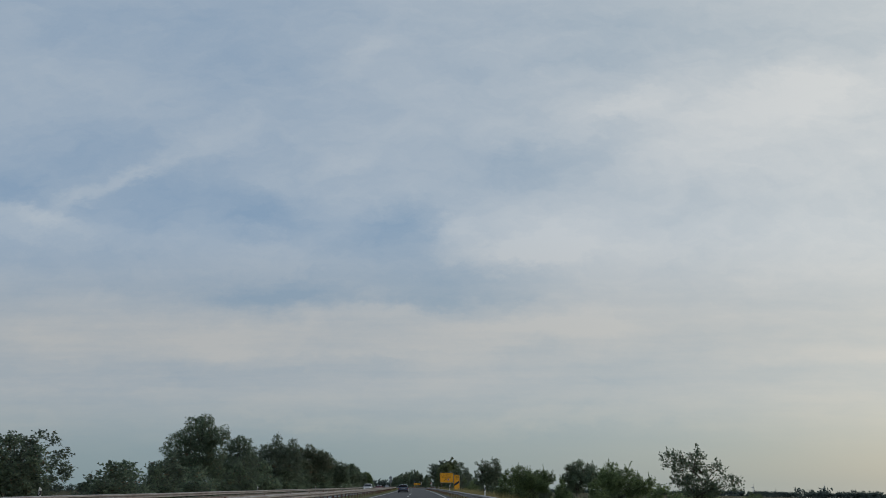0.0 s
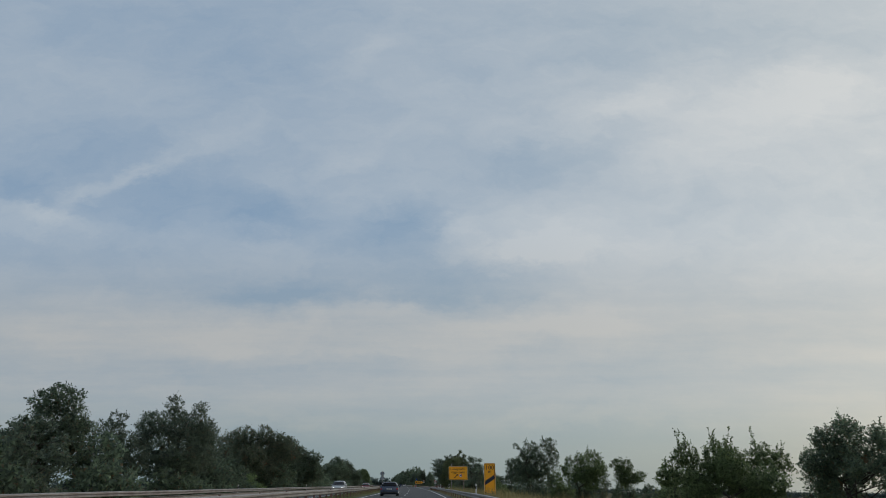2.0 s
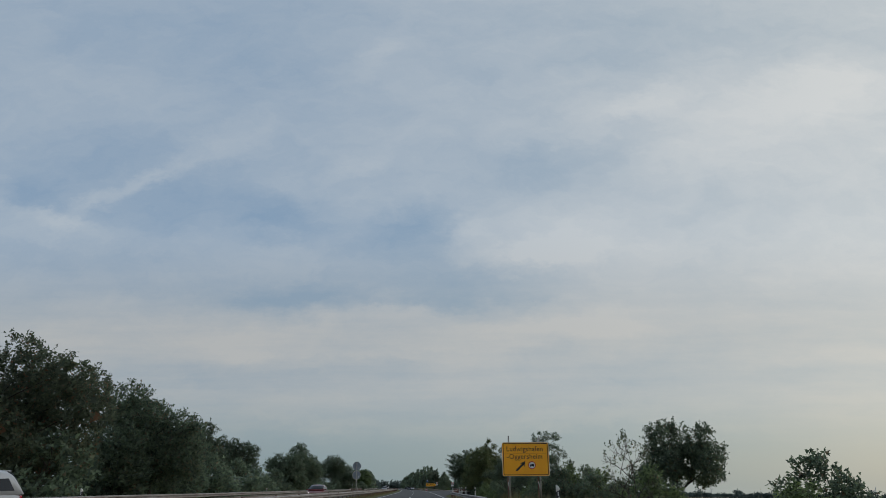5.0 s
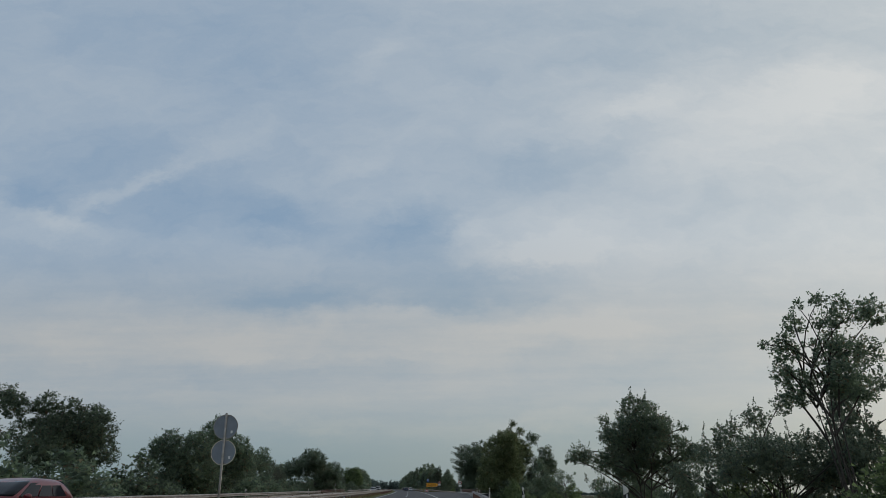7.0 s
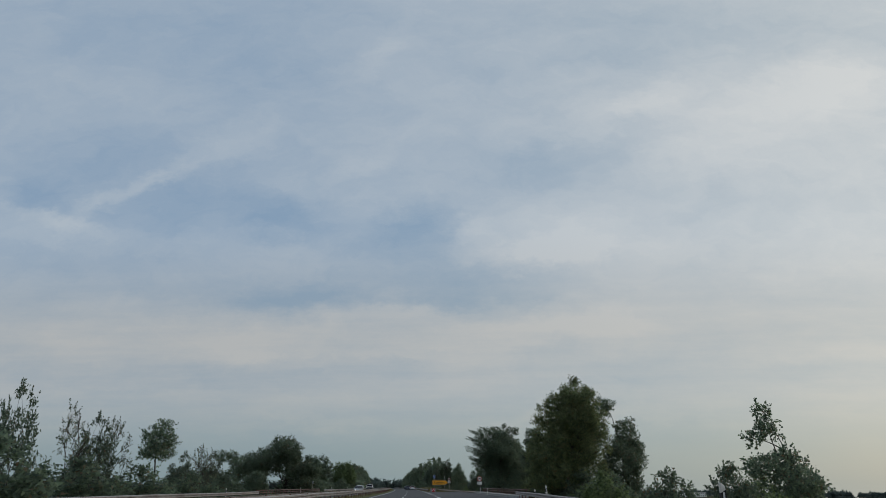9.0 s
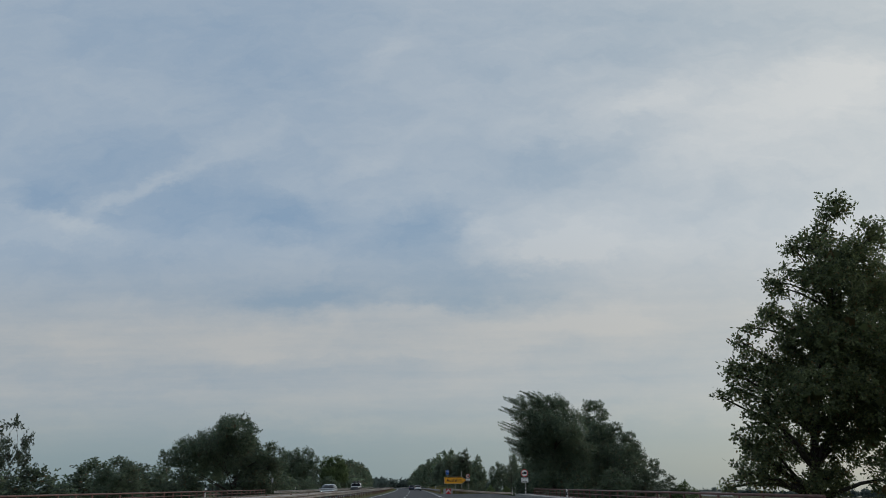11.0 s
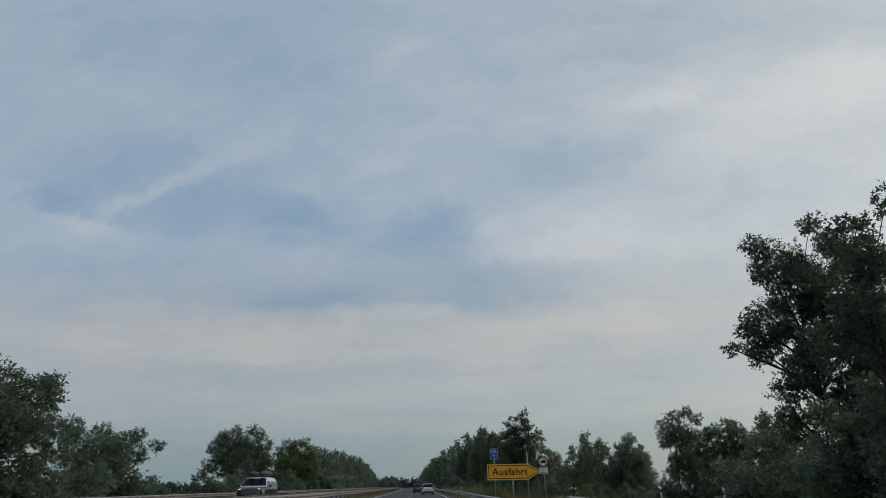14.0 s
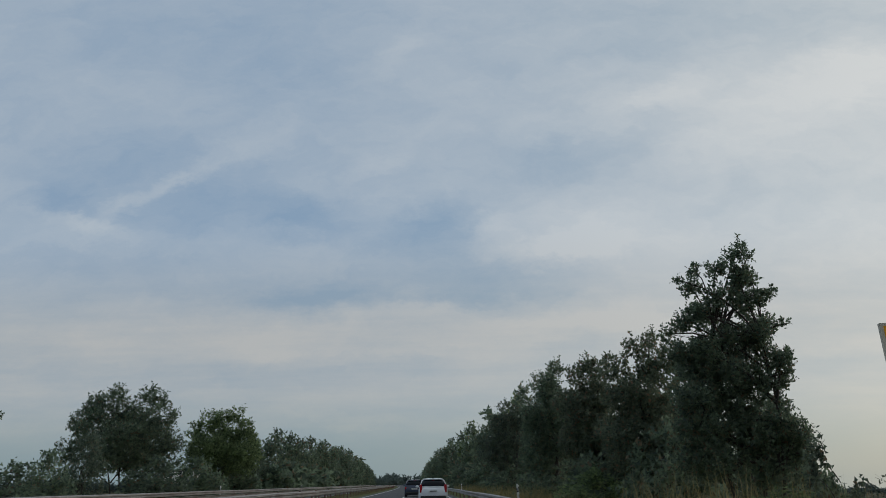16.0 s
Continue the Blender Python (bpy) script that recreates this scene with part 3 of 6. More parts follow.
    if core:
        k = np.repeat(np.arange(len(C)), np.maximum(2, (core * np.clip(R / R.mean(), 0.4, 2.0)).astype(int)))
        n = len(k)
        r = R[k, None]
        p = C[k] + unit(rng.normal(size=(n, 3))) * r * 0.55 * rng.random((n, 1)) ** 0.5
        p[:, 2] = np.maximum(p[:, 2], 0.1)
        d = unit(rng.normal(size=(n, 3)))
        v2, f2 = leaf_blades(p - d * r * 0.25, d, 0.5 * r[:, 0], 0.42 * r[:, 0], rng, None, near)
        f = np.concatenate([f, f2 + len(v)])
        v = np.concatenate([v, v2])
    return (np.array(w.v), np.array(w.f)), (v, f)


def plant_parts(ob, wood, crown, leaves):
    part("trunk", mesh_from_arrays("wood", *wood, BARK, True), None, ob)
    part("crown", mesh_from_arrays("crown", *crown, leaves), None, ob)


SEEDED = [100]


def tree_from(label, s, leaves, group, lobes, fill=None, depth=0.85, **habit):
    """One tree or shrub with a shape of its own. lobes: rows of d, height over the road and radius; its boughs spread as far along the road as across it."""
    SEEDED[0] += 1
    rng = np.random.default_rng(SEEDED[0])
    a = np.array(lobes, float)
    d0 = float(a[:, 0].mean())
    ground = level(d0) - 0.05
    half = (a[:, 0].max() - a[:, 0].min()) / 2 + 0.4
    rows = []
    for d, z, r in a:
        room = half * math.sqrt(max(0.0, 1 - ((d - d0) / half) ** 2))
        rows.append((d - d0, rng.uniform(-0.53, 0.53) * depth * room, z - ground, r))
    for _ in range(len(a) if fill is None else fill):  # boughs towards the front and the back
        i, j = rng.integers(0, len(a), 2)
        q = rng.uniform(0.25, 0.75)
        d, z, r = a[i] * q + a[j] * (1 - q)
        room = half * math.sqrt(max(0.0, 1 - ((d - d0) / half) ** 2))
        rows.append((d - d0, rng.choice((-1, 1)) * rng.uniform(0.3, 1.0) * depth * room, (z - ground) * rng.uniform(0.75, 0.95), max(r, 0.12 * half + 0.15) * rng.uniform(0.85, 1.1)))
    tall = max(q[2] + q[3] for q in rows)
    name = "tree" if tall > 4.2 else "shrub"
    p = road(s, d0, ground)
    ob = thing(name, pose(*p, 0, 0, heading(s)), label, name, group)
    plant_parts(ob, *grow(SEEDED[0], rows, **habit), leaves)
    return ob


def random_lobes(seed, height, radius, profile, clear=0.1, boughs=18, bough=0.36):
    """Lobes of a crown. profile: its radius (0 to 1) at even steps from its foot to its top."""
    rng = np.random.default_rng(seed)
    hs = np.linspace(0, 1, len(profile))
    z0 = height * clear
    weight = np.interp(np.linspace(0, 1, 200), hs, profile) + 0.05
    steps = np.cumsum(weight) / weight.sum()
    rows = []
    for i in range(boughs):
        h = float(np.interp((i + rng.uniform(0.2, 0.8)) / boughs, steps, np.linspace(0, 1, 200)))
        ang = 2.399 * i + rng.normal() * 0.5
        reach = radius * float(np.interp(h, hs, profile))
        size = max(0.5 * bough, bough * rng.uniform(0.65, 1.2) * (0.45 + 0.55 * np.interp(h, hs, profile))) * radius
        r = max(0.0, reach * rng.uniform(0.75, 1.05) - size * 0.75)
        rows.append((r * math.cos(ang), r * math.sin(ang), max(size * 0.6, z0 + h * (height - z0) - size * 0.6 * h), size))
    rows.append((0, 0, height - bough * radius * 0.55, bough * radius * 0.55))
    rows = np.array(rows)
    rows[:, 2] *= height / (rows[:, 2] + rows[:, 3]).max()
    return rows


ROUND = (0.7, 0.95, 1.0, 0.97, 0.85, 0.62, 0.25)
EGG = (0.5, 0.8, 1.0, 0.95, 0.8, 0.62, 0.42, 0.15)
BUSH = (0.9, 1.0, 0.95, 0.8, 0.55, 0.25)
KINDS = {}  # height and radius that it is grown at, leaves, the shape of its crown, its habit
KINDS["round"] = (10, 4.2, LEAF_OAK, dict(profile=ROUND, clear=0.05, boughs=26, bough=0.34), dict(core=14, shoots=6))
KINDS["round_b"] = (10, 4.4, LEAF_OAK, dict(profile=(0.6, 0.95, 1.0, 0.85, 0.9, 0.7, 0.25), clear=0.05, boughs=22, bough=0.36), dict(core=14, shoots=8, stems=2))
KINDS["egg"] = (10, 3.2, LEAF_OAK, dict(profile=EGG, clear=0.06, boughs=20, bough=0.38), dict(core=14, shoots=8, up=0.4))
KINDS["egg_b"] = (10, 3.0, LEAF_FRESH, dict(profile=(0.5, 0.9, 0.8, 1.0, 0.7, 0.75, 0.4, 0.2), clear=0.06, boughs=18, bough=0.38), dict(core=13, shoots=10, up=0.4))
KINDS["airy"] = (10, 3.6, LEAF_GREY, dict(profile=(0.5, 0.85, 1.0, 0.95, 0.75, 0.35), clear=0.06, boughs=20, bough=0.32), dict(core=7, cover=0.85, stems=3, shoots=22, up=0.45))
KINDS["spire"] = (11, 3.8, LEAF_OAK, dict(profile=(0.95, 1.0, 1.0, 0.96, 0.9, 0.8, 0.62, 0.36, 0.1), clear=0.03, boughs=30, bough=0.28), dict(core=13, shoots=8, up=0.4))
KINDS["bush"] = (4, 2.3, LEAF_FRESH, dict(profile=BUSH, clear=0.02, boughs=13, bough=0.42), dict(core=12, stems=5, shoots=16))
KINDS["bush_b"] = (4, 2.4, LEAF_OAK, dict(profile=(0.9, 1.0, 0.85, 0.9, 0.5, 0.3), clear=0.02, boughs=13, bough=0.42), dict(core=14, stems=5, shoots=10))
KINDS["whips"] = (4, 1.9, LEAF_GREY, dict(profile=(0.6, 0.95, 1.0, 0.7, 0.35, 0.15), clear=0.03, boughs=8, bough=0.3), dict(core=3, cover=0.7, stems=6, shoots=34, rise=1.0))
KINDS["bare"] = (7, 2.8, LEAF_BROWN, dict(profile=(0.4, 0.9, 1.0, 0.85, 0.5), clear=0.12, boughs=14, bough=0.34), dict(core=0, cover=0.6, stems=5, bare=0.82, shoots=10))
LABELS = {
    "round": "broad dark green deciduous tree with a dense crown", "round_b": "broad dark green tree with an uneven crown",
    "egg": "tall dark green tree with a ragged crown", "egg_b": "mid-green tree with loose upright branches",
    "airy": "grey-green tree with a thin crown and visible limbs", "spire": "dark green tree tapering to a pointed leafy top",
    "bush": "fresh green bushy shrub in the roadside grass", "bush_b": "dense dark green shrub under the trees",
    "whips": "slender shrub with upright leafy shoots", "bare": "half-bare shrub with thin brown branches",
}
planted = {}


def plant(kind, s, d, top, width, turn=None, group=""):
    """Ask for a plant at (s, d) whose top is at height top and whose crown is width metres wide."""
    low = kind in ("bush", "bush_b", "whips")
    if s >= 570 or abs(d) > 50:
        leaf = 0.55
    elif 0 < d < 30 and (s < 300 or low and 395 < s < 470):
        leaf = 0.15 if low else 0.18
    else:
        leaf = (0.18 if 0 < d < 40 else 0.20) if low else 0.15 if kind == "bare" else 0.29
    variant = 0 if low or leaf > 0.5 else len(planted) % 2
    planted.setdefault((kind, leaf, variant), []).append((s, d, top, width, turn, group))


def set_out():
    for seed, ((kind, leaf, variant), rows) in enumerate(sorted(planted.items())):
        height, radius, leaves, shape, habit = KINDS[kind]
        k = 4.0 / 3.0 if kind in ("bush", "bush_b", "whips") else 1.0
        wood, crown = grow(40 + seed, random_lobes(11 * variant + len(kind) * 3, height, radius, **shape), leaf=leaf * k, **habit)
        shrub = kind in ("bush", "bush_b", "whips", "bare")
        ob = thing("shrub" if shrub else "tree", Matrix(), LABELS[kind], "shrub" if shrub else "tree")
        plant_parts(ob, wood, crown, leaves)
        rng = random.Random(seed)
        mats = []
        for s, d, top, width, turn, group in rows:
            p = road(s, d, level(d) - 0.05)
            z = (top - p.z) / height
            w = width / (2 * radius)
            mats.append(pose(*p, 0, 0, rng.uniform(0, 360) if turn is None else turn + heading(s)) @ Matrix.Diagonal((w, w, z, 1)))
        for m, row in list(zip(mats, rows))[1:]:
            tagged(copy_thing(ob, m), group=row[5])
        ob.matrix_basis = mats[0]
        tagged(ob, group=rows[0][5])


LEFT, RIGHT = "trees along the oncoming road", "trees along the outer verge"


def belt(group, *rows):
    """Plant a stretch of trees and shrubs: kind, s, d, top, width and, at will, the turn of each."""
    for row in rows:
        plant(*row, group=group)


# trees and shrubs with shapes of their own
tree_from("tall dark green maple with upright leafy tips", 91, LEAF_OAK, LEFT,
          [(-29.8, 8.8, 1.2), (-28.1, 9, 1.1), (-30.3, 7.3, 1.7), (-28.1, 7.1, 1.9), (-26.3, 7.3, 1.3), (-31.6, 6.1, 1.7), (-29.2, 5.1, 2.1), (-26.8, 5.4, 1.7), (-31.8, 4.2, 1.3), (-29.6, 3.2, 1.9), (-27.2, 3.2, 1.9), (-25.5, 7.3, 0.6)],
          leaf=0.19, core=11, fill=4, shoots=10, rise=0.5, up=0.45)
tree_from("dense dark green shrub under the trees", 80, LEAF_OAK, LEFT,
          [(-29.7, 3.1, 0.9), (-28.6, 3.3, 1), (-27.3, 2.7, 0.8), (-29.1, 1.9, 1.3), (-27.5, 1.7, 1.3)],
          leaf=0.22, stems=4)
tree_from("dark green tree with a round head above a broad crown", 112.5, LEAF_OAK, LEFT,
          [(-28.9, 7.8, 1.2), (-27.8, 7.3, 1), (-29.7, 7.3, 1.1), (-30.6, 6.9, 0.8), (-28.4, 5.7, 1.4), (-27.3, 5.7, 1.1), (-31, 5.1, 1.3), (-31.9, 4.5, 1.1), (-29.8, 4.2, 1.7), (-27.8, 4, 1.9), (-31.9, 3, 1.4), (-30.1, 2.5, 1.9)],
          leaf=0.19, core=14)
tree_from("thin grey-green tree with loose upright branches", 126, LEAF_GREY, LEFT,
          [(-30.2, 7.3, 0.9), (-30.8, 6, 1.4), (-29.4, 5.5, 1.4), (-30, 4.2, 2.1), (-31.5, 3.4, 1.8), (-28.5, 3.1, 1.8)],
          leaf=0.17, core=5, cover=0.75, stems=3, shoots=10)
tree_from("tall airy grey-green tree with loose upright twigs", 133, LEAF_GREY, LEFT,
          [(-27.2, 9.6, 0.9), (-27.3, 8.1, 1.5), (-28.9, 7.1, 1.5), (-25.7, 7.1, 1.6), (-24.1, 8.8, 0.9), (-23.7, 7.3, 1.3), (-30.2, 6.1, 1.2), (-28, 4.4, 2.7), (-25, 4.4, 2.7), (-22.9, 5.6, 1.1), (-30.2, 3.5, 2.1)],
          leaf=0.17, core=7, cover=0.85, stems=4, shoots=26, up=0.5)
tree_from("thin grey-green tree with loose upright branches", 165, LEAF_GREY, LEFT,
          [(-31.6, 9.1, 0.4), (-32, 8.4, 0.7), (-31, 8, 0.4), (-32.9, 8.1, 1.1), (-33.8, 7.7, 1.3), (-31.6, 7.1, 0.7), (-31.6, 5.3, 1.6), (-33.6, 4.9, 2.2), (-29.9, 3.7, 1.2)],
          leaf=0.16, core=3, cover=0.6, fill=2, stems=4, shoots=8)
tree_from("thin grey-green tree beside the dense oaks", 172, LEAF_GREY, LEFT,
          [(-31.4, 6.9, 0.5), (-32.1, 6.6, 0.5), (-30.6, 6.8, 0.4), (-30.9, 5.9, 0.5), (-32.5, 5.6, 0.5), (-31.1, 4.7, 0.7), (-32.6, 4.5, 0.8), (-30, 4.8, 0.5), (-32.2, 2.9, 1.5), (-30.4, 2.8, 1.2)],
          leaf=0.16, core=2, cover=0.6, fill=2, stems=4, shoots=6)
tree_from("broad dense dark green tree, its leaves browning", 192, LEAF_BROWN, LEFT,
          [(-36.6, 8.8, 2.2), (-34.5, 9.7, 1.9), (-31.9, 9.7, 1.9), (-29.1, 9.8, 1.9), (-26.5, 8.9, 2), (-37.4, 6.3, 1.9), (-33.6, 6.2, 3.5), (-29.3, 6.2, 3.7), (-24.6, 6.8, 2.3), (-35.6, 3.2, 3), (-28.2, 2.6, 3)],
          leaf=0.26, core=16, fill=12)
tree_from("dense dark green tree sloping towards the road", 204, LEAF_OAK, LEFT,
          [(-26.9, 8.2, 2.2), (-24.6, 7, 2), (-22.4, 6.3, 1.4), (-20.9, 6.3, 1.1), (-24, 4.2, 2.7), (-21.1, 3.5, 1.9), (-27.6, 4.2, 3.1)],
          leaf=0.25, core=16)
tree_from("dark green tree with a ragged crown", 240, LEAF_OAK, LEFT,
          [(-30.4, 9, 1.1), (-32.1, 8.8, 1), (-33.4, 8.4, 1.3), (-31.1, 7, 2), (-29.1, 6.7, 1), (-32.5, 5.3, 2.2), (-29.4, 4.9, 2.2)],
          leaf=0.19, core=14, shoots=8)
tree_from("broad ragged row-edge tree with dark green leaves", 262, LEAF_OAK, LEFT,
          [(-38.1, 9.2, 1.2), (-36.4, 8.3, 1.3), (-34.3, 8.4, 1.3), (-32.4, 8, 1.3), (-30.2, 7.6, 1.2), (-28.5, 7, 1.1), (-34.5, 5.7, 2.8), (-30.7, 5.1, 2.4), (-30.2, 7, 0.7), (-28.7, 6.8, 0.7), (-29.1, 5.2, 1.3)],
          leaf=0.21, core=14, shoots=8, stems=3)
tree_from("dense dark green tree merging with its neighbour", 275, LEAF_OAK, LEFT,
          [(-23.8, 6.2, 1), (-22.6, 6.9, 0.8), (-25.2, 6.3, 0.8), (-26.7, 6.6, 0.8), (-26.2, 5.5, 1.5), (-23.8, 4.7, 1.8), (-28.1, 5.5, 1.3), (-26.2, 3.4, 2.1), (-23.1, 2.6, 2.1)],
          leaf=0.19, core=16, shoots=6, stems=3)
tree_from("dense dark green tree with a high ragged top", 286, LEAF_OAK, LEFT,
          [(-24.5, 8.9, 1), (-25.6, 8.2, 1.2), (-23.8, 8, 0.9), (-25.9, 6.6, 1.8), (-23.8, 6.4, 1.7), (-22.2, 6.5, 0.9), (-21.3, 5.5, 0.9), (-24.4, 4.3, 2.6), (-21.8, 3.9, 1.8)],
          leaf=0.19, core=15, shoots=8)
tree_from("small dark tree with a clear trunk", 338.5, LEAF_OAK, LEFT,
          [(-30.5, 7.8, 1.2), (-31.5, 6.9, 1.2), (-29.5, 6.6, 1), (-30.6, 5.2, 1.2)],
          leaf=0.24, core=10, up=0.6)
tree_from("large uneven dark green tree beyond the bridge", 440, LEAF_OAK, LEFT,
          [(-34.1, 13, 1.2), (-35.9, 12.3, 1.6), (-32.1, 12.7, 1.3), (-36.8, 11, 1.6), (-33.4, 10.4, 2.4), (-30.3, 10.9, 1.6), (-38.9, 9.6, 1.9), (-41.4, 8.6, 1.8), (-30.3, 8.7, 1.9), (-35, 7.4, 3.7), (-39, 6.7, 3.1), (-42.4, 6.1, 1.9), (-45, 6, 1.6), (-46, 7.1, 0.7), (-27.9, 6, 1.5), (-26.3, 5.2, 1.1), (-29.2, 4, 2.6), (-26.7, 8.1, 0.6), (-25.5, 7.4, 0.8), (-24.6, 6.6, 0.8), (-26.4, 6.2, 1.1), (-25, 4.8, 1.4)],
          leaf=0.27, core=15, fill=22, stems=2)
tree_from("broad dark green trees set back from the road", 536, LEAF_OAK, LEFT,
          [(-55.2, 11, 1.7), (-52.8, 9.4, 1.5), (-60.1, 10.8, 2.2), (-65.2, 12.1, 2.2), (-69.3, 12.8, 2.6), (-56.1, 7.4, 2.2), (-65.4, 7.4, 4.3), (-60.2, 5.5, 3), (-73.2, 12.8, 2.7)],
          leaf=0.36, core=14, stems=3)
tree_from("large ragged dark green tree beside the oncoming road", 539, LEAF_OAK, LEFT,
          [(-35.1, 12.2, 1.2), (-37.2, 11.9, 1.2), (-32.9, 11.5, 1.3), (-39.5, 11, 1.6), (-41, 9.9, 1.5), (-42.2, 8.5, 1.2), (-37.1, 8.9, 2.8), (-32.9, 8.6, 2.4), (-30.9, 9.2, 0.9), (-39, 5.9, 3.4), (-34.2, 5.2, 3.7), (-30.9, 5.8, 1.5), (-42.3, 5.3, 1.6)],
          leaf=0.3, core=15, stems=2, shoots=8)
tree_from("dark green tree with fresh lighter leaves", 546, LEAF_FRESH, LEFT,
          [(-28.5, 9.3, 1.8), (-30.2, 8.2, 1.3), (-26.3, 9.6, 1.4), (-24.4, 10, 1), (-24.6, 7.9, 2.2), (-22.6, 7.2, 1), (-28.2, 6.2, 2.9), (-23.7, 5.4, 2.6), (-29.4, 4, 2.2)],
          leaf=0.3, core=15, shoots=6)
tree_from("tall sparse shrub of leafy shoots on the verge", 47, LEAF_OAK, RIGHT,
          [(16.6, 2.7, 0.6), (18.4, 2.9, 0.5), (18.6, 1.9, 0.7), (16.9, 1.5, 0.8), (19.7, 2, 0.5), (20.1, 1.1, 0.6), (19, 0.8, 0.7)],
          leaf=0.15, core=4, cover=0.8, stems=5, shoots=16, up=0.6)
tree_from("fresh green shrub with pale leaves on the verge", 50.5, LEAF_FRESH, RIGHT,
          [(13.5, 2, 0.6), (12.8, 1.6, 0.6), (14.3, 1.8, 0.5), (13.7, 1.2, 0.8), (15.1, 1.5, 0.4), (16.1, 1.2, 0.4), (15.5, 0.9, 0.6)],
          leaf=0.10, core=9, stems=5, shoots=14)
tree_from("wide fresh green shrub with many upright shoots", 87.5, LEAF_FRESH, RIGHT,
          [(11.7, 2.2, 0.6), (12.8, 2.1, 0.7), (13.7, 1.7, 0.8), (15.1, 2.1, 0.7), (15.9, 1.9, 0.5), (10.9, 1.4, 0.6), (12.2, 1.2, 0.8), (14.1, 1, 0.8)],
          leaf=0.10, core=11, stems=6, shoots=46, rise=1.1)
tree_from("small dark tree with upright leafy shoots", 88, LEAF_OAK, RIGHT,
          [(19.8, 3.6, 0.5), (19, 3.2, 0.7), (18.1, 3, 0.6), (20.5, 3, 0.6), (21.4, 3, 0.5), (18.7, 2.2, 0.9), (20.2, 2, 1), (21.7, 2.2, 0.5), (17.6, 2, 0.5), (18.9, 1.2, 1.2), (21.1, 1.3, 0.9)],
          leaf=0.115, core=12, stems=3, shoots=18)
tree_from("dark maple with big leaves and thin bare stems", 134.4, LEAF_OAK, RIGHT,
          [(10.4, 5.2, 0.3), (10.7, 4.9, 0.3), (11.6, 5.4, 0.3), (10.5, 3.4, 0.5), (11.5, 4.2, 0.7), (12.5, 4.9, 0.7), (13.7, 5.4, 0.5), (12.9, 4, 0.9), (14.2, 4.7, 0.6), (10.7, 2.7, 0.6), (11.7, 2.6, 0.9), (13, 2.6, 0.9), (10.3, 1.6, 0.4), (11.3, 1.5, 0.7), (14.3, 5.4, 0.7), (14.7, 4.2, 0.7), (13.6, 3, 1.2), (14.7, 3.4, 0.5), (13.6, 1.6, 1.1)],
          leaf=0.125, core=6, cover=0.9, fill=7, depth=0.5, stems=5, up=0.1, shoots=3)
tree_from("green tree with a loose open crown", 133.4, LEAF_FRESH, RIGHT,
          [(18.6, 4.1, 0.6), (19.4, 3.8, 0.6), (17.5, 3.8, 0.6), (16.3, 3.4, 0.6), (15.6, 2.9, 0.5), (18.1, 2.8, 1.1), (16.6, 2.1, 1.1), (19.6, 2.7, 0.8), (18.8, 1.6, 1.1)],
          leaf=0.14, core=7, cover=0.9, stems=3, shoots=3)
tree_from("low green tree with a loose crown", 138, LEAF_FRESH, RIGHT,
          [(22.9, 3.2, 0.8), (23.9, 2.9, 0.8), (25.2, 1.9, 0.7), (23.4, 1.7, 1.1)],
          leaf=0.14, core=8, stems=3, shoots=4)
tree_from("round dark green tree on the slope", 197, LEAF_OAK, RIGHT,
          [(18.1, 5.1, 0.9), (20.1, 5.3, 1.1), (21.9, 5.1, 0.9), (18.6, 3.9, 1.1), (21, 3.9, 1.4), (22.9, 3.6, 0.9), (19.5, 2.4, 1.7), (22.4, 2, 1.4)],
          leaf=0.18, core=14, shoots=4)
tree_from("tall open tree with many thin forking stems", 218.75, LEAF_OAK, RIGHT,
          [(11.9, 6.5, 0.2), (12.7, 6.7, 0.3), (13.4, 6.7, 0.3), (12.2, 6.1, 0.4), (13, 6, 0.5), (11.5, 5.5, 0.3), (11, 5.4, 0.2), (11.9, 5.2, 0.4), (12.6, 5.1, 0.5), (13.8, 6.3, 0.4), (13.6, 5.3, 0.5), (14.5, 6.3, 0.5), (14.4, 5.2, 0.5), (11.4, 4.5, 0.2), (12.1, 4.2, 0.5), (12.9, 4, 0.5), (13.8, 4, 0.5)],
          leaf=0.10, core=5, cover=0.95, fill=9, depth=0.5, stems=6, up=0.1)
tree_from("grey-green thicket with thin twigs", 222, LEAF_GREY, RIGHT,
          [(12, 3.4, 0.5), (12.8, 3.8, 0.4), (10.7, 2.8, 0.5), (9.9, 2.2, 0.5), (11, 1.8, 0.8), (12.1, 2.4, 0.6), (9.4, 1.4, 0.6), (13.7, 2.4, 0.6), (14.9, 2.2, 0.7), (15.9, 2.2, 0.7), (14.3, 1.3, 0.7)],
          leaf=0.09, core=8, cover=0.8, stems=6, shoots=26)
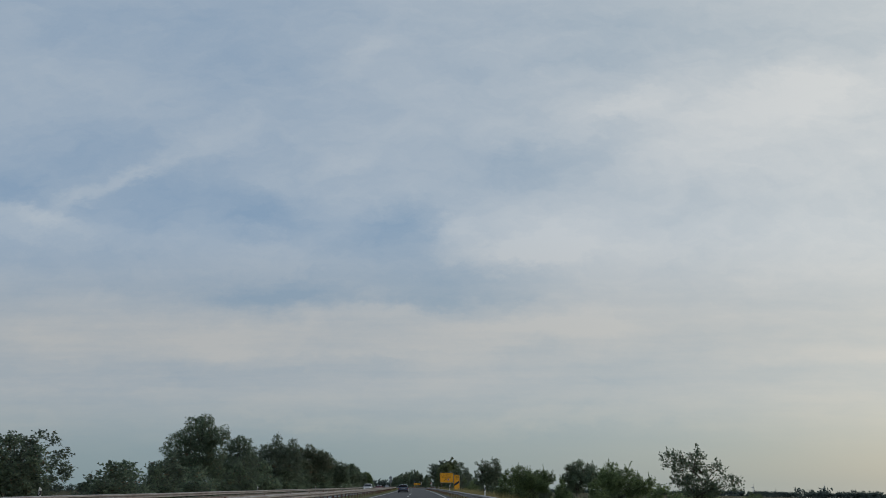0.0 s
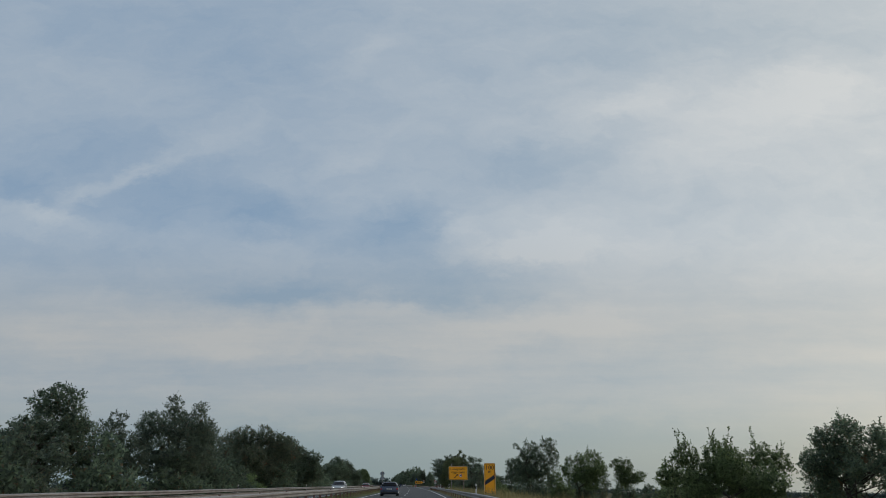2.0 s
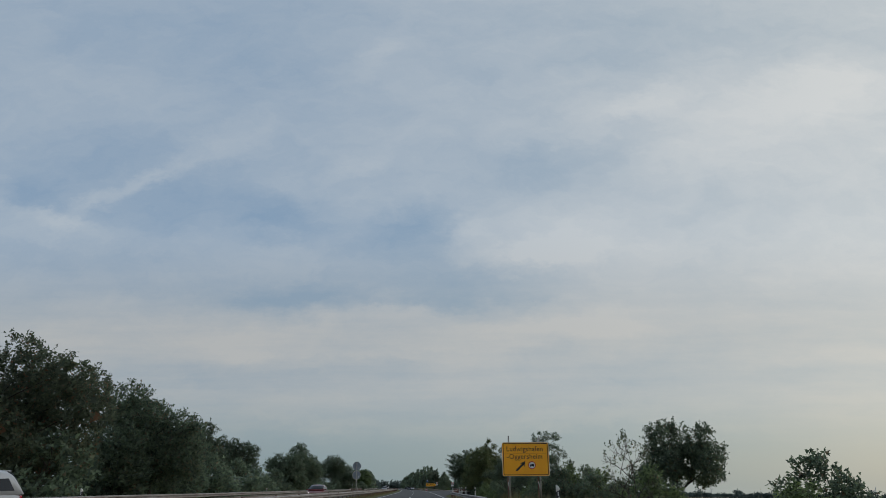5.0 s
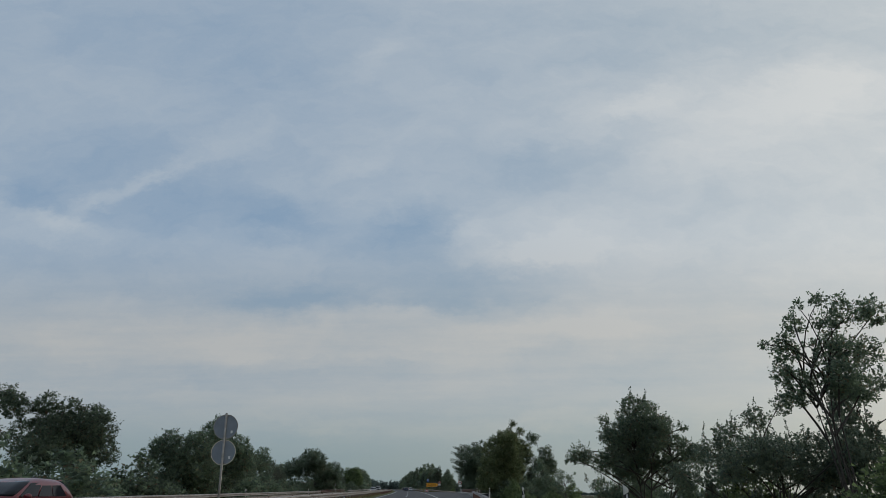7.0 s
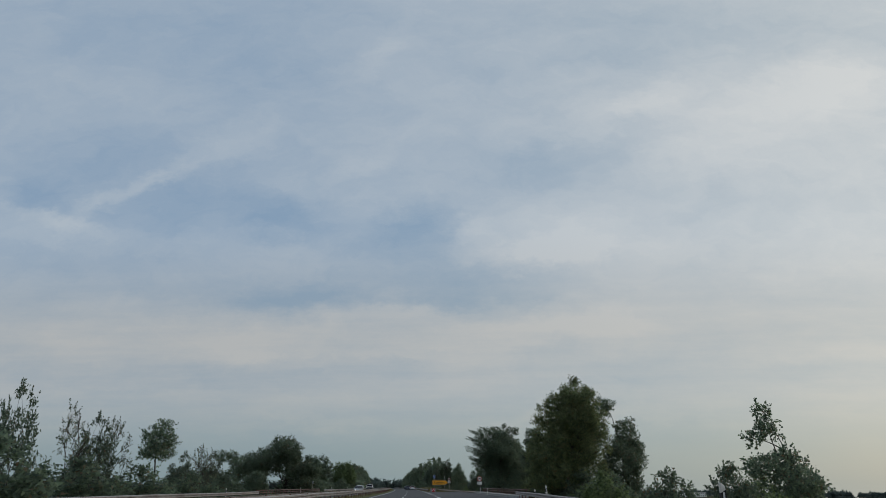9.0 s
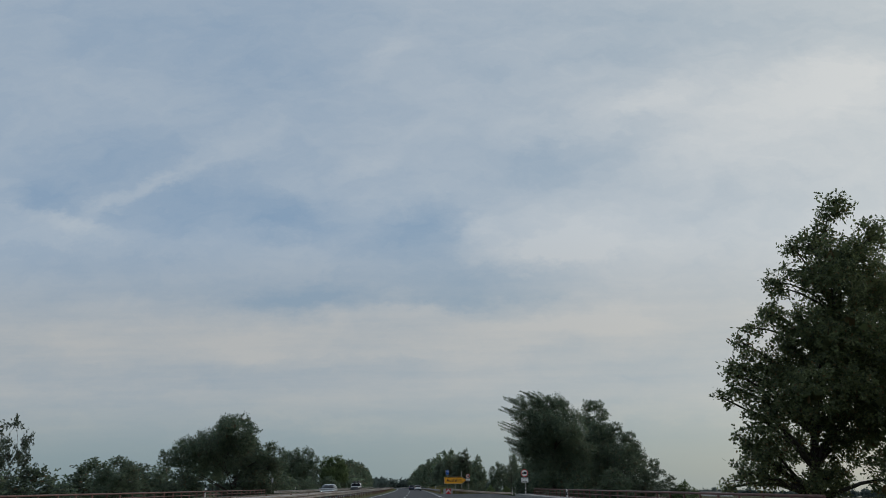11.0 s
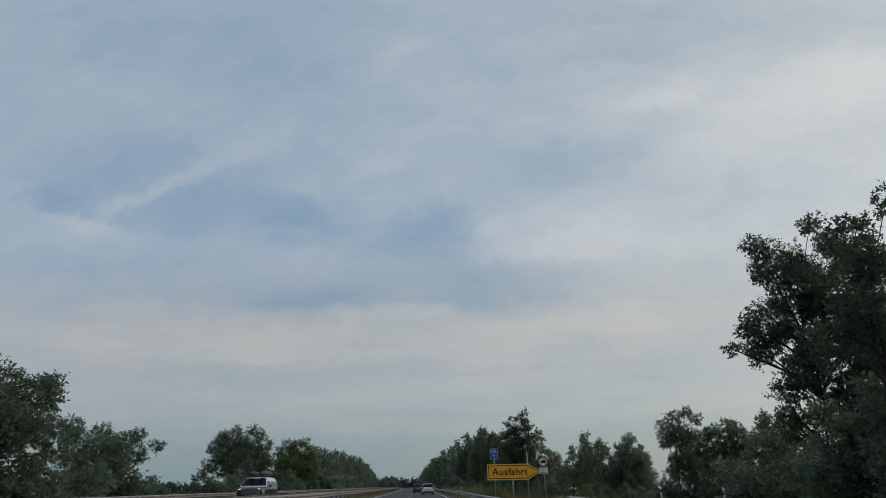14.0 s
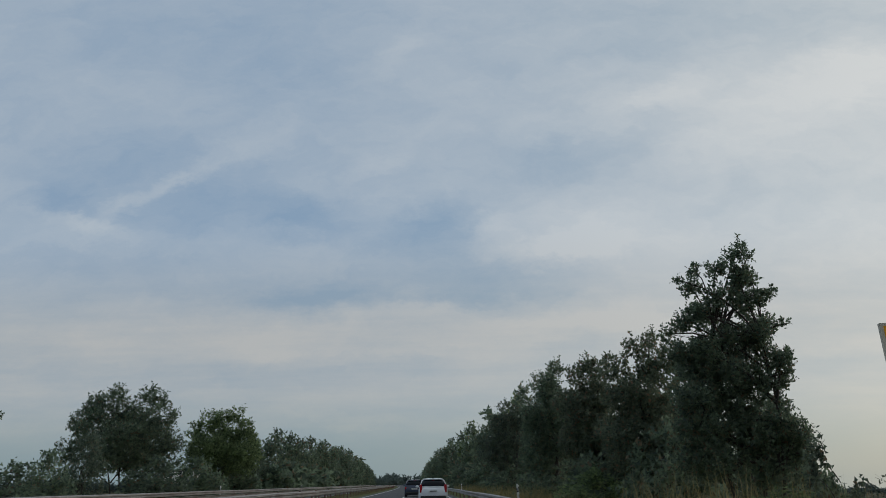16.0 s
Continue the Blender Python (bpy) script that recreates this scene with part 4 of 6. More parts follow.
tree_from("wide dark tree with spreading leafy limbs", 234.4, LEAF_OAK, RIGHT,
          [(11.2, 5.6, 0.2), (11.6, 5.3, 0.3), (12.3, 5.4, 0.3), (10.7, 4.8, 0.3), (9.8, 4.5, 0.3), (11.1, 4.4, 0.5), (10.2, 4, 0.5), (11.8, 4.2, 0.5), (13, 4.4, 0.4), (13.7, 4, 0.3), (9.6, 3.5, 0.5), (10.7, 3.4, 0.7), (12.1, 3.5, 0.7), (13.2, 3.3, 0.5), (14.1, 3.3, 0.3), (8.7, 2.6, 0.4), (8, 2.6, 0.4), (7.6, 2.4, 0.2), (9.4, 2.3, 0.7), (10.9, 2.1, 0.8), (12.4, 2.3, 0.7), (13.8, 2.6, 0.5), (14.7, 2.4, 0.5), (11, 5.1, 0.6), (12.2, 4.9, 0.6), (13.1, 4.3, 0.5), (11.5, 4.2, 0.9), (12.5, 3.7, 0.8)],
          leaf=0.112, core=10, cover=1.0, fill=22, depth=0.5, stems=4, shoots=2, up=0.1)
tree_from("leaning tree with a flat spreading crown", 247, LEAF_OAK, RIGHT,
          [(13.9, 3.9, 0.4), (13.2, 3.6, 0.3), (14.4, 3.6, 0.4), (12.8, 2.9, 0.3), (12.4, 2.8, 0.2), (13.4, 3, 0.5), (14, 2.6, 0.5), (13.9, 3.6, 0.5), (14.3, 2.9, 0.5)],
          leaf=0.10, core=10, stems=2, depth=0.5, shoots=4, up=0.1)
tree_from("slender sapling above the roadside shrubs", 283.5, LEAF_OAK, RIGHT,
          [(14.7, 4, 0.4), (14.8, 3.3, 0.5), (14.1, 2.9, 0.4), (15.2, 2.2, 0.4), (14.2, 1.6, 0.7), (15.9, 1.9, 0.5), (16.1, 1.1, 0.7)],
          leaf=0.14, core=6, stems=2, shoots=4)
tree_from("thin sapling with a few leafy boughs", 267.5, LEAF_OAK, RIGHT,
          [(13.5, 2.6, 0.2), (14, 2.5, 0.3), (13.2, 2.3, 0.2), (13.8, 1.9, 0.4), (14.9, 2, 0.2), (15.3, 2.4, 0.1), (13.6, 1.3, 0.4)],
          leaf=0.12, core=3, cover=0.8, stems=2)
tree_from("straggling low shrub of thin leafy shoots", 262, LEAF_OAK, RIGHT,
          [(15.2, 1.7, 0.2), (15.9, 1.5, 0.3), (16.5, 1.6, 0.2), (16.1, 1, 0.4), (17.5, 1.4, 0.2), (17.3, 0.9, 0.3), (18.7, 1.3, 0.2), (18.9, 0.9, 0.3)],
          leaf=0.12, core=3, cover=0.8, stems=4, shoots=10)
tree_from("huge spreading dark green lime tree beside the bridge", 324, LEAF_LIME, RIGHT,
          [(16.1, 10.5, 0.6), (14.8, 10.4, 0.6), (17, 10.4, 0.6), (13.8, 9.7, 0.6), (17.7, 10.1, 0.4), (18.3, 9.1, 0.4), (18.8, 8.1, 0.4), (18.8, 6.9, 0.4), (18.3, 5.7, 0.7), (18.7, 4.6, 0.6), (18, 2.6, 0.9), (14.8, 9.2, 1.1), (16.7, 8.9, 1.1), (13.5, 8.4, 0.9), (17.5, 7.6, 1.1), (15.2, 7.4, 1.3), (13.2, 7, 1.1), (16.3, 5.5, 1.4), (13.9, 5.3, 1.4), (17.1, 3.9, 1.2), (14.8, 3.5, 1.4), (12.4, 3.5, 1.3), (16.1, 2, 1.4), (13.8, 1.8, 1.4), (11.9, 1.6, 0.9), (13.1, 9.2, 0.6), (12.4, 8.6, 0.5), (12, 7.4, 0.7), (11.9, 5.8, 0.9), (11.4, 4, 0.9), (11.2, 2.4, 0.8), (12.8, 1.2, 0.9), (14.7, 1, 0.9), (10.8, 1.3, 0.6), (15.4, 9.5, 1.1), (16.9, 9.5, 1)],
          leaf=0.155, cover=1.0, core=18, fill=24, depth=0.4, up=-0.15, spray=0.5)
tree_from("dark green lime tree, its lower limbs bare, beside the bridge", 340, LEAF_LIME, RIGHT,
          [(13.7, 4.9, 0.6), (13.5, 5.5, 0.3), (14.1, 6.1, 0.4), (14.6, 7.1, 0.5), (13.1, 3, 0.3), (13.5, 2.6, 0.5), (15.1, 7.8, 0.5), (16.3, 9.4, 0.5), (16.1, 8.5, 0.5), (16.9, 10.4, 0.4), (14.9, 5.9, 1), (14.5, 4.2, 1.1), (16.4, 7.4, 1.1), (16.3, 5.6, 1), (14.3, 2.6, 0.9), (13.3, 1.5, 0.6), (12.8, 0.9, 0.4), (14.2, 1.2, 0.6), (17.6, 9.7, 1), (18.6, 11.7, 0.8), (18.4, 8.1, 1.1), (19.7, 10.8, 1.1), (21.1, 12, 0.9), (20.9, 9.2, 1.2), (19.1, 12.5, 0.5), (18.1, 12, 0.3), (18.6, 12.5, 0.2), (19.3, 6.6, 1.1), (17.9, 4.4, 0.8), (15.8, 3.9, 0.6), (18, 2.7, 0.9), (19.3, 4.1, 1), (17.2, 1.2, 0.9), (15.9, 1, 0.5), (19.7, 13.5, 0.8), (18.8, 10.4, 1.3), (18.7, 7.4, 1.5), (18.8, 4.6, 1.5), (16.6, 6.7, 1.1), (15.2, 8, 0.6), (16.2, 9.8, 0.6), (17.5, 11.5, 0.6), (13.8, 5.8, 0.5), (13, 4.6, 0.4), (19.7, 6.1, 1.2), (19.2, 3.2, 1.5), (20.7, 9.2, 1.4), (19.1, 1.1, 1.1), (20.6, 4.6, 1.7), (21.8, 8.1, 1.5)],
          leaf=0.16, cover=1.1, core=20, fill=14, depth=0.4, up=-0.15, spray=0.5)
tree_from("round dark green tree behind the lime tree", 345, LEAF_OAK, RIGHT,
          [(24.2, 10.8, 1.4), (26.8, 8, 1.4), (26.1, 5.1, 2), (28.5, 5.6, 1), (22.4, 7.2, 2.5)],
          leaf=0.2, core=14)
tree_from("tall feathery grey-green tree leaning with the wind", 404.5, LEAF_OAK, RIGHT,
          [(14.2, 11.6, 1.3), (15.9, 11.8, 1.3), (17.7, 11.4, 1.3), (19.2, 11.8, 1.2), (19.4, 10.4, 1.4), (13.5, 9.9, 1.1), (15.2, 9.7, 1.8), (17.8, 9.5, 1.8), (20.5, 9.6, 1.3), (13.6, 7.9, 1.3), (21.3, 7.9, 1.7), (15.8, 7.4, 2), (18.3, 6.5, 2.3), (14.3, 5.3, 1.8), (21, 4.8, 2.6), (16.7, 3.7, 2.3), (18.5, 1.7, 2.2), (17.4, 8.4, 2), (21.9, 9.6, 0.8)],
          leaf=0.185, slim=0.48, core=18, cover=1.0, fill=14, sweep=(-0.85, 0, 0.35), shoots=90, rise=1.9, spray=1.1)
tree_from("dark green tree with a ragged top behind the feathery one", 425, LEAF_OAK, RIGHT,
          [(28.3, 13.4, 1.1), (29.8, 13.6, 1.1), (30.5, 11.9, 1.2), (28.1, 11.2, 1.5), (30.9, 9.6, 1.3), (29, 8.7, 2), (31.5, 8, 1.1), (30.5, 5.6, 2), (27, 6.7, 2.2)],
          leaf=0.2, core=16, cover=1.4, stems=2)
tree_from("tall dense oak with a high crown over the slip road", 423, LEAF_OAK, RIGHT,
          [(17.8, 11.4, 0.7), (19.2, 11.7, 0.7), (20.4, 12.7, 0.7), (18.3, 9.9, 1), (19.8, 9.9, 1), (18.3, 7.9, 1.1), (16.9, 6.7, 0.9), (18.9, 6.2, 1.1)],
          leaf=0.17, core=9, cover=1.0, fill=8, depth=0.6, stems=2)
tree_from("dense dark green tree on the slope", 412, LEAF_OAK, RIGHT,
          [(26.2, 9.1, 1.1), (28.8, 8.7, 1.1), (27.4, 7.2, 1.6), (29.6, 7.1, 0.7), (29.1, 5.3, 1.4), (30.6, 3.5, 1.2), (27.2, 3, 2.4), (32, 2.7, 0.8), (30.9, 6.2, 0.9), (32.3, 5.3, 0.9), (33.3, 3.7, 1), (24.6, 7, 1.4)],
          leaf=0.2, core=15, stems=2)
tree_from("tall oak with open overhanging boughs", 434.5, LEAF_OAK, RIGHT,
          [(20.5, 15.2, 0.7), (21.8, 15.2, 0.8), (23.2, 15.7, 0.7), (24.5, 14.7, 0.9), (22.5, 13.9, 1.1), (24.6, 12.9, 1.2), (23.2, 11, 1.2), (20.8, 9.7, 1), (19.2, 9.7, 0.8), (18.1, 8.6, 0.5), (19.6, 8, 0.6), (22.5, 8, 1.3), (25.7, 11, 1.6), (26.3, 14.6, 1.1), (21.2, 6.2, 1.1), (24, 5.8, 1.8), (20.7, 4.1, 1.4), (27, 7.9, 2), (21.3, 14.2, 0.8), (21.7, 12.7, 1), (21, 11.3, 0.8), (20.1, 10.4, 0.6)],
          leaf=0.17, core=14, cover=1.25, fill=20, depth=0.6, up=-0.1, stems=2)
tree_from("oak with a leaning open crown at the slip road", 477.7, LEAF_OAK, RIGHT,
          [(29.3, 8.3, 1), (31, 8.9, 0.8), (32.5, 8.2, 0.8), (28.5, 7.6, 0.7), (29.9, 6.8, 1.2), (31.1, 5.6, 1.2), (29.9, 3.9, 1), (29.2, 2.3, 0.8), (30.9, 2.7, 1.7)],
          leaf=0.18, core=9, stems=2, up=0.1)
tree_from("broad dark green tree behind the slip road", 482, LEAF_OAK, RIGHT,
          [(36.2, 6.8, 1.3), (38.4, 7.8, 1.1), (39.1, 6, 1.6), (36.6, 4.1, 2.2), (35.1, 1.4, 1.8), (38, 1.8, 1.9)],
          leaf=0.22, core=14, stems=2)
tree_from("tall dark tree narrowing to a thin leafy tip", 475, LEAF_OAK, RIGHT,
          [(11.6, 9.2, 0.2), (11.2, 8.8, 0.3), (11.7, 8.7, 0.2), (10.9, 8.6, 0.3), (10.4, 8.2, 0.4), (11.2, 8, 0.5), (11.9, 8, 0.3), (9.8, 8.3, 0.3), (9.5, 7.6, 0.4), (9, 7.8, 0.2), (10.3, 7.2, 0.5), (11.2, 6.9, 0.5), (11.8, 7.1, 0.4), (11.9, 7.3, 0.2), (12.4, 7.5, 0.2), (9.4, 6.5, 0.5), (11.9, 6.3, 0.4), (12.5, 6.2, 0.2), (10.6, 5.7, 0.7), (9.5, 5.1, 0.7), (11.6, 5.3, 0.5), (12.2, 4.9, 0.4), (12.3, 4.5, 0.2), (11.3, 4.2, 0.6), (12, 3.4, 0.4), (12.4, 2.9, 0.2), (12, 2.4, 0.5), (10.6, 4.6, 0.7)] +
          [(10.3, 3.8, 0.9), (9.1, 3.4, 0.9), (10.8, 2.5, 0.9), (9.2, 2, 1.1), (12.1, 1.7, 0.4), (12.5, 2.4, 0.2), (11.2, 1.4, 0.8), (9, 6.2, 0.4), (8.4, 5.9, 0.3), (8.8, 5.3, 0.5)],
          leaf=0.12, core=20, cover=1.35, fill=30, depth=0.30, stems=3, up=0.35, shoots=3, rise=0.4)
tree_from("dense dark tree, some leaves turned brown", 484, LEAF_BROWN, RIGHT,
          [(10.9, 7.5, 0.5), (9.9, 7, 0.5), (9.1, 6.2, 0.7), (10.7, 6.2, 0.9), (9.5, 4.9, 1.1), (11.1, 4.4, 1.3), (9.6, 2.8, 1.3), (11.1, 2.3, 1.3), (11.7, 6.5, 0.7), (10.2, 3.7, 1.1)],
          leaf=0.155, core=18, cover=1.3, fill=14, shoots=6)
tree_from("dense dark tree, some leaves turned brown", 490, LEAF_BROWN, RIGHT,
          [(9.2, 7.4, 0.5), (9.8, 7, 0.6), (8.5, 6.7, 0.6), (9.4, 5.9, 0.9), (8.1, 5.3, 0.9), (8.9, 3.8, 1.4), (10.1, 2.6, 1.2)],
          leaf=0.16, core=18, cover=1.4, fill=16, shoots=6)
tree_from("dense dark green tree beside the road", 497, LEAF_OAK, RIGHT,
          [(8.8, 8.3, 0.6), (7.8, 7.3, 0.7), (8.3, 6.4, 1), (7.3, 5.3, 0.9), (8.8, 4.3, 1.5), (7.2, 2.9, 1.2)],
          leaf=0.16, core=18, cover=1.4, fill=14, shoots=10)
tree_from("lighter green tree with a thin crown", 512, LEAF_GREY, RIGHT,
          [(7.4, 6.7, 1.1), (8.6, 6.5, 1), (6.4, 5.8, 0.9), (7.8, 4.5, 1.6), (5.8, 3.6, 1.1)],
          leaf=0.2, core=9, shoots=6)

# beyond the oncoming carriageway
belt(LEFT, ("bush_b", 30, -24, 3.0, 5), ("airy", 47, -25.5, 4.7, 5.5), ("bush_b", 55, -24, 3.0, 6), ("bush_b", 60, -25, 3.2, 6), ("bush_b", 66, -24.5, 2.9, 5), ("whips", 71, -25, 3.6, 5), ("bush_b", 77, -24, 3.3, 5), ("bush_b", 70, -22.5, 1.7, 5), ("bush_b", 80, -22.5, 1.8, 5))
belt(LEFT, ("bush_b", 98, -25, 4.3, 6), ("airy", 104, -26, 5.6, 6), ("bush_b", 113, -25, 5, 7), ("bush_b", 130, -25, 4.5, 7), ("egg", 146, -28, 8.6, 5))
belt(LEFT, ("bush_b", 150, -25, 4.5, 7), ("bush_b", 160, -27.5, 2.6, 5), ("bush_b", 167, -30, 3.2, 6), ("round", 217, -31, 10.8, 11), ("bush_b", 190, -26, 5, 8))
belt(LEFT, ("bush_b", 202, -26, 5, 8), ("bush_b", 214, -26, 5, 8), ("round_b", 231, -30, 9.4, 8), ("bush_b", 226, -25, 5, 8), ("bush_b", 238, -25, 5, 8))
belt(LEFT, ("bush_b", 250, -25, 4, 8), ("bush_b", 262, -25, 4.2, 8), ("bush_b", 274, -25.5, 4.8, 8), ("bush_b", 286, -25.5, 4.5, 8), ("bush_b", 298, -25.5, 4.5, 8), ("airy", 305, -29, 8.6, 3.5), ("bare", 313, -28.5, 7.8, 5))
belt(LEFT, ("bare", 320, -28.5, 7.4, 5), ("bush_b", 311, -26, 3.6, 7), ("bush_b", 323, -26, 3.4, 7), ("bush_b", 338, -26, 3, 6), ("bush_b", 352, -27, 2.8, 7), ("bush_b", 366, -29, 2.8, 7))
belt(LEFT, ("round", 450, -62, 6.8, 12), ("round_b", 478, -64, 6.4, 14), ("round", 510, -70, 7.2, 14), ("round_b", 420, -75, 6.6, 14), ("round", 404, -95, 8, 16), ("round", 560, -75, 8.5, 16), ("bush_b", 436, -28, 5, 8))
belt(LEFT, ("bush_b", 448, -27, 5, 8), ("bush_b", 460, -27.5, 4.0, 8), ("bush_b", 470, -34, 4, 7), ("bush_b", 519, -46, 3.4, 8), ("bush_b", 489, -29, 3.4, 6.5), ("bush_b", 503, -29, 3.0, 6))
belt(LEFT, ("bush_b", 508, -29, 4.0, 5), ("airy", 514, -29, 6.0, 4.5), ("round", 556, -29, 9.4, 6), ("bush_b", 522, -26, 4, 8), ("bush_b", 536, -26, 4.5, 8), ("bush_b", 550, -25, 4.5, 8))
belt(LEFT, ("airy", 572, -28, 7.6, 6), ("round_b", 592, -28.5, 11.3, 9), ("round", 606, -28, 11.8, 10), ("round_b", 620, -28, 11.0, 9), ("egg", 634, -27.5, 12.6, 8), ("round", 648, -27, 12.4, 10), ("round_b", 666, -27, 13.4, 11), ("round", 686, -26, 12.8, 11), ("round_b", 706, -26, 13.6, 11), ("bush_b", 574, -25, 4, 8))
belt(LEFT, ("bush_b", 588, -25, 5, 9), ("bush_b", 604, -25, 5, 9), ("bush_b", 622, -25, 5, 9), ("bush_b", 642, -25, 5, 9), ("bush_b", 664, -25, 5, 9), ("bush_b", 690, -25, 5, 9), ("egg", 728, -25, 13.8, 9), ("round_b", 752, -25, 12.8, 12), ("round", 782, -25, 13.5, 12), ("egg", 815, -25, 13.5, 11))
belt(LEFT, ("round", 850, -25, 12.5, 13), ("round", 890, -25, 13, 13), ("round_b", 935, -25, 12, 13), ("round", 985, -25, 13, 14), ("round_b", 1040, -25, 12, 14))
# beyond the outer verge
belt(RIGHT, ("bush", 58, 14, 1.5, 3), ("bush", 60, 20, 1.0, 5), ("bush", 64, 25, 0.6, 5), ("bush", 58, 27, 0.3, 4))
belt(RIGHT, ("bush_b", 84, 22.5, 2.2, 4), ("bush", 92, 13.2, 1.8, 4), ("bush_b", 128, 11.5, 1.4, 3.5))
belt(RIGHT, ("bush", 146, 17, 2.6, 5), ("bush_b", 150, 21, 3.2, 5), ("airy", 156, 25, 3.6, 4), ("bush_b", 172, 17, 2.6, 5), ("bush", 163, 11.5, 1.2, 4))
belt(RIGHT, ("bare", 180, 11, 3.8, 4), ("bush", 186, 14, 2.2, 5), ("bush_b", 193, 16, 2.6, 6), ("bush_b", 205, 15, 2.4, 6), ("bush_b", 206, 12.2, 2.9, 4.6), ("bush", 209, 13.8, 3.1, 4.2), ("bush_b", 208, 10.6, 2.2, 4), ("bush", 211, 17, 2.7, 6), ("airy", 221, 15.2, 5.2, 4))
belt(RIGHT, ("bush", 214, 11.2, 1.8, 4), ("bush_b", 219, 17.5, 3.4, 6), ("bush", 226, 13, 2.2, 4.5), ("whips", 224, 11.2, 2.6, 3), ("bush_b", 237, 11.4, 2.6, 4.0), ("bush_b", 244, 16.5, 2.6, 4))
belt(RIGHT, ("bush", 251, 16.5, 2.0, 4), ("bush_b", 296, 18.5, 2.4, 4), ("bush", 300, 22, 1.5, 4), ("bush_b", 306, 18, 2.2, 5), ("bush", 316, 16, 2.2, 5), ("bush", 268, 13, 0.6, 4))
belt(RIGHT, ("bush", 276, 11.5, 0.6, 4), ("bush_b", 336, 21, 2.6, 5), ("round_b", 338, 24, 6.4, 6), ("round", 405, 28, 6.2, 6))
belt(RIGHT, ("bush_b", 404, 20, 4.2, 8), ("bush_b", 402, 25, 3.2, 7), ("bush_b", 414, 18.5, 4.5, 7), ("airy", 403, 31, 3.2, 5.5), ("bush", 402, 34, 1.2, 5), ("round_b", 424, 18.5, 5.4, 7), ("bush_b", 417, 16.4, 3.4, 6), ("round", 434, 27, 11.5, 7))
belt(RIGHT, ("round", 476, 40, 9.0, 7), ("round_b", 479, 45, 8.5, 8), ("round_b", 482, 35, 7.6, 7), ("bush_b", 474, 33, 3.4, 6), ("bush_b", 484, 31, 3, 6))
belt(RIGHT, ("bush_b", 470, 10.8, 0.7, 3.4), ("bush_b", 481, 10, 3.4, 5), ("egg", 494, 16, 8.5, 6), ("bush_b", 479, 14.2, 2.6, 3.5), ("bush_b", 488, 9.5, 3.8, 6), ("round_b", 519, 12, 9.8, 8), ("egg", 531, 11.5, 11.8, 7))
belt(RIGHT, ("egg_b", 543, 12.4, 12.2, 7), ("round_b", 558, 11.5, 11.0, 8), ("egg", 572, 12, 13.0, 8), ("round_b", 590, 10.8, 11.4, 9), ("egg_b", 606, 11.5, 13.4, 8), ("egg", 622, 10.5, 12.4, 8), ("egg", 530, 31, 10.4, 6), ("round_b", 531, 40, 10.4, 9.5), ("round", 545, 38, 10.2, 9))
belt(RIGHT, ("round", 530, 39, 7, 8), ("bush_b", 508, 32, 1.2, 4), ("bush_b", 516, 37, 0.5, 6), ("round_b", 540, 20, 8, 8), ("round", 552, 20, 9, 9), ("round_b", 560, 30, 9.0, 9), ("egg", 566, 37, 10, 8), ("round", 577, 45, 9.5, 9), ("bush_b", 502, 9.5, 3.8, 6), ("bush_b", 516, 9.2, 4, 7))
belt(RIGHT, ("bush_b", 530, 9.2, 4, 7), ("bush_b", 546, 9, 4, 8), ("bush_b", 564, 9, 4, 8), ("bush_b", 584, 9, 4, 8), ("egg", 638, 11, 11.4, 8), ("round_b", 660, 10, 13.2, 10), ("egg", 686, 11, 12, 9), ("round_b", 712, 10, 12.4, 12), ("round", 742, 10.5, 12.8, 12), ("round_b", 776, 11, 12, 12))
belt(RIGHT, ("round", 812, 12, 12.5, 13), ("round_b", 852, 14, 12, 13), ("round", 900, 16, 12, 14), ("round", 950, 19, 12, 14), ("round_b", 1010, 23, 12, 14), ("whips", 466.5, 8.2, 1.6, 2.0), ("whips", 466, 11.0, 1.3, 2.4), ("bush", 465, 6.6, 0.9, 2.6), ("bare", 465.5, 9.6, 1.5, 2.6), ("whips", 468, 13.5, 1.9, 2.6))
belt(RIGHT, ("whips", 471, 18, 2.0, 3.0), ("bush", 467, 16, 1.1, 2.5), ("bush", 478, 21, 0.8, 3), ("bush_b", 520, 52, 2.2, 5), ("bush_b", 500, 47, 1.6, 4))
belt(LEFT, ("airy", 352, -32, 5.8, 4.2), ("bare", 357, -31, 5.9, 5), ("bare", 361, -32.2, 7.2, 6), ("airy", 366, -31.8, 6.5, 4.2), ("airy", 318, -28.8, 7.6, 4), ("round_b", 374, -26.5, 3.9, 5), ("bush", 176, -28.0, 2.8, 6.0), ("bush_b", 170, -29.5, 2.6, 6), ("whips", 164, -29, 3.4, 4), ("bush_b", 163, -30.5, 4.2, 6), ("round_b", 44, -25.5, 4.4, 6), ("airy", 153, -30, 8.4, 4.5), ("bush_b", 156, -27, 4, 7), ("bush_b", 146, -26.5, 4.5, 7), ("bush_b", 432, -40, 4.5, 9), ("bush_b", 444, -33, 4, 9), ("bush_b", 441, -25.5, 3.4, 7))
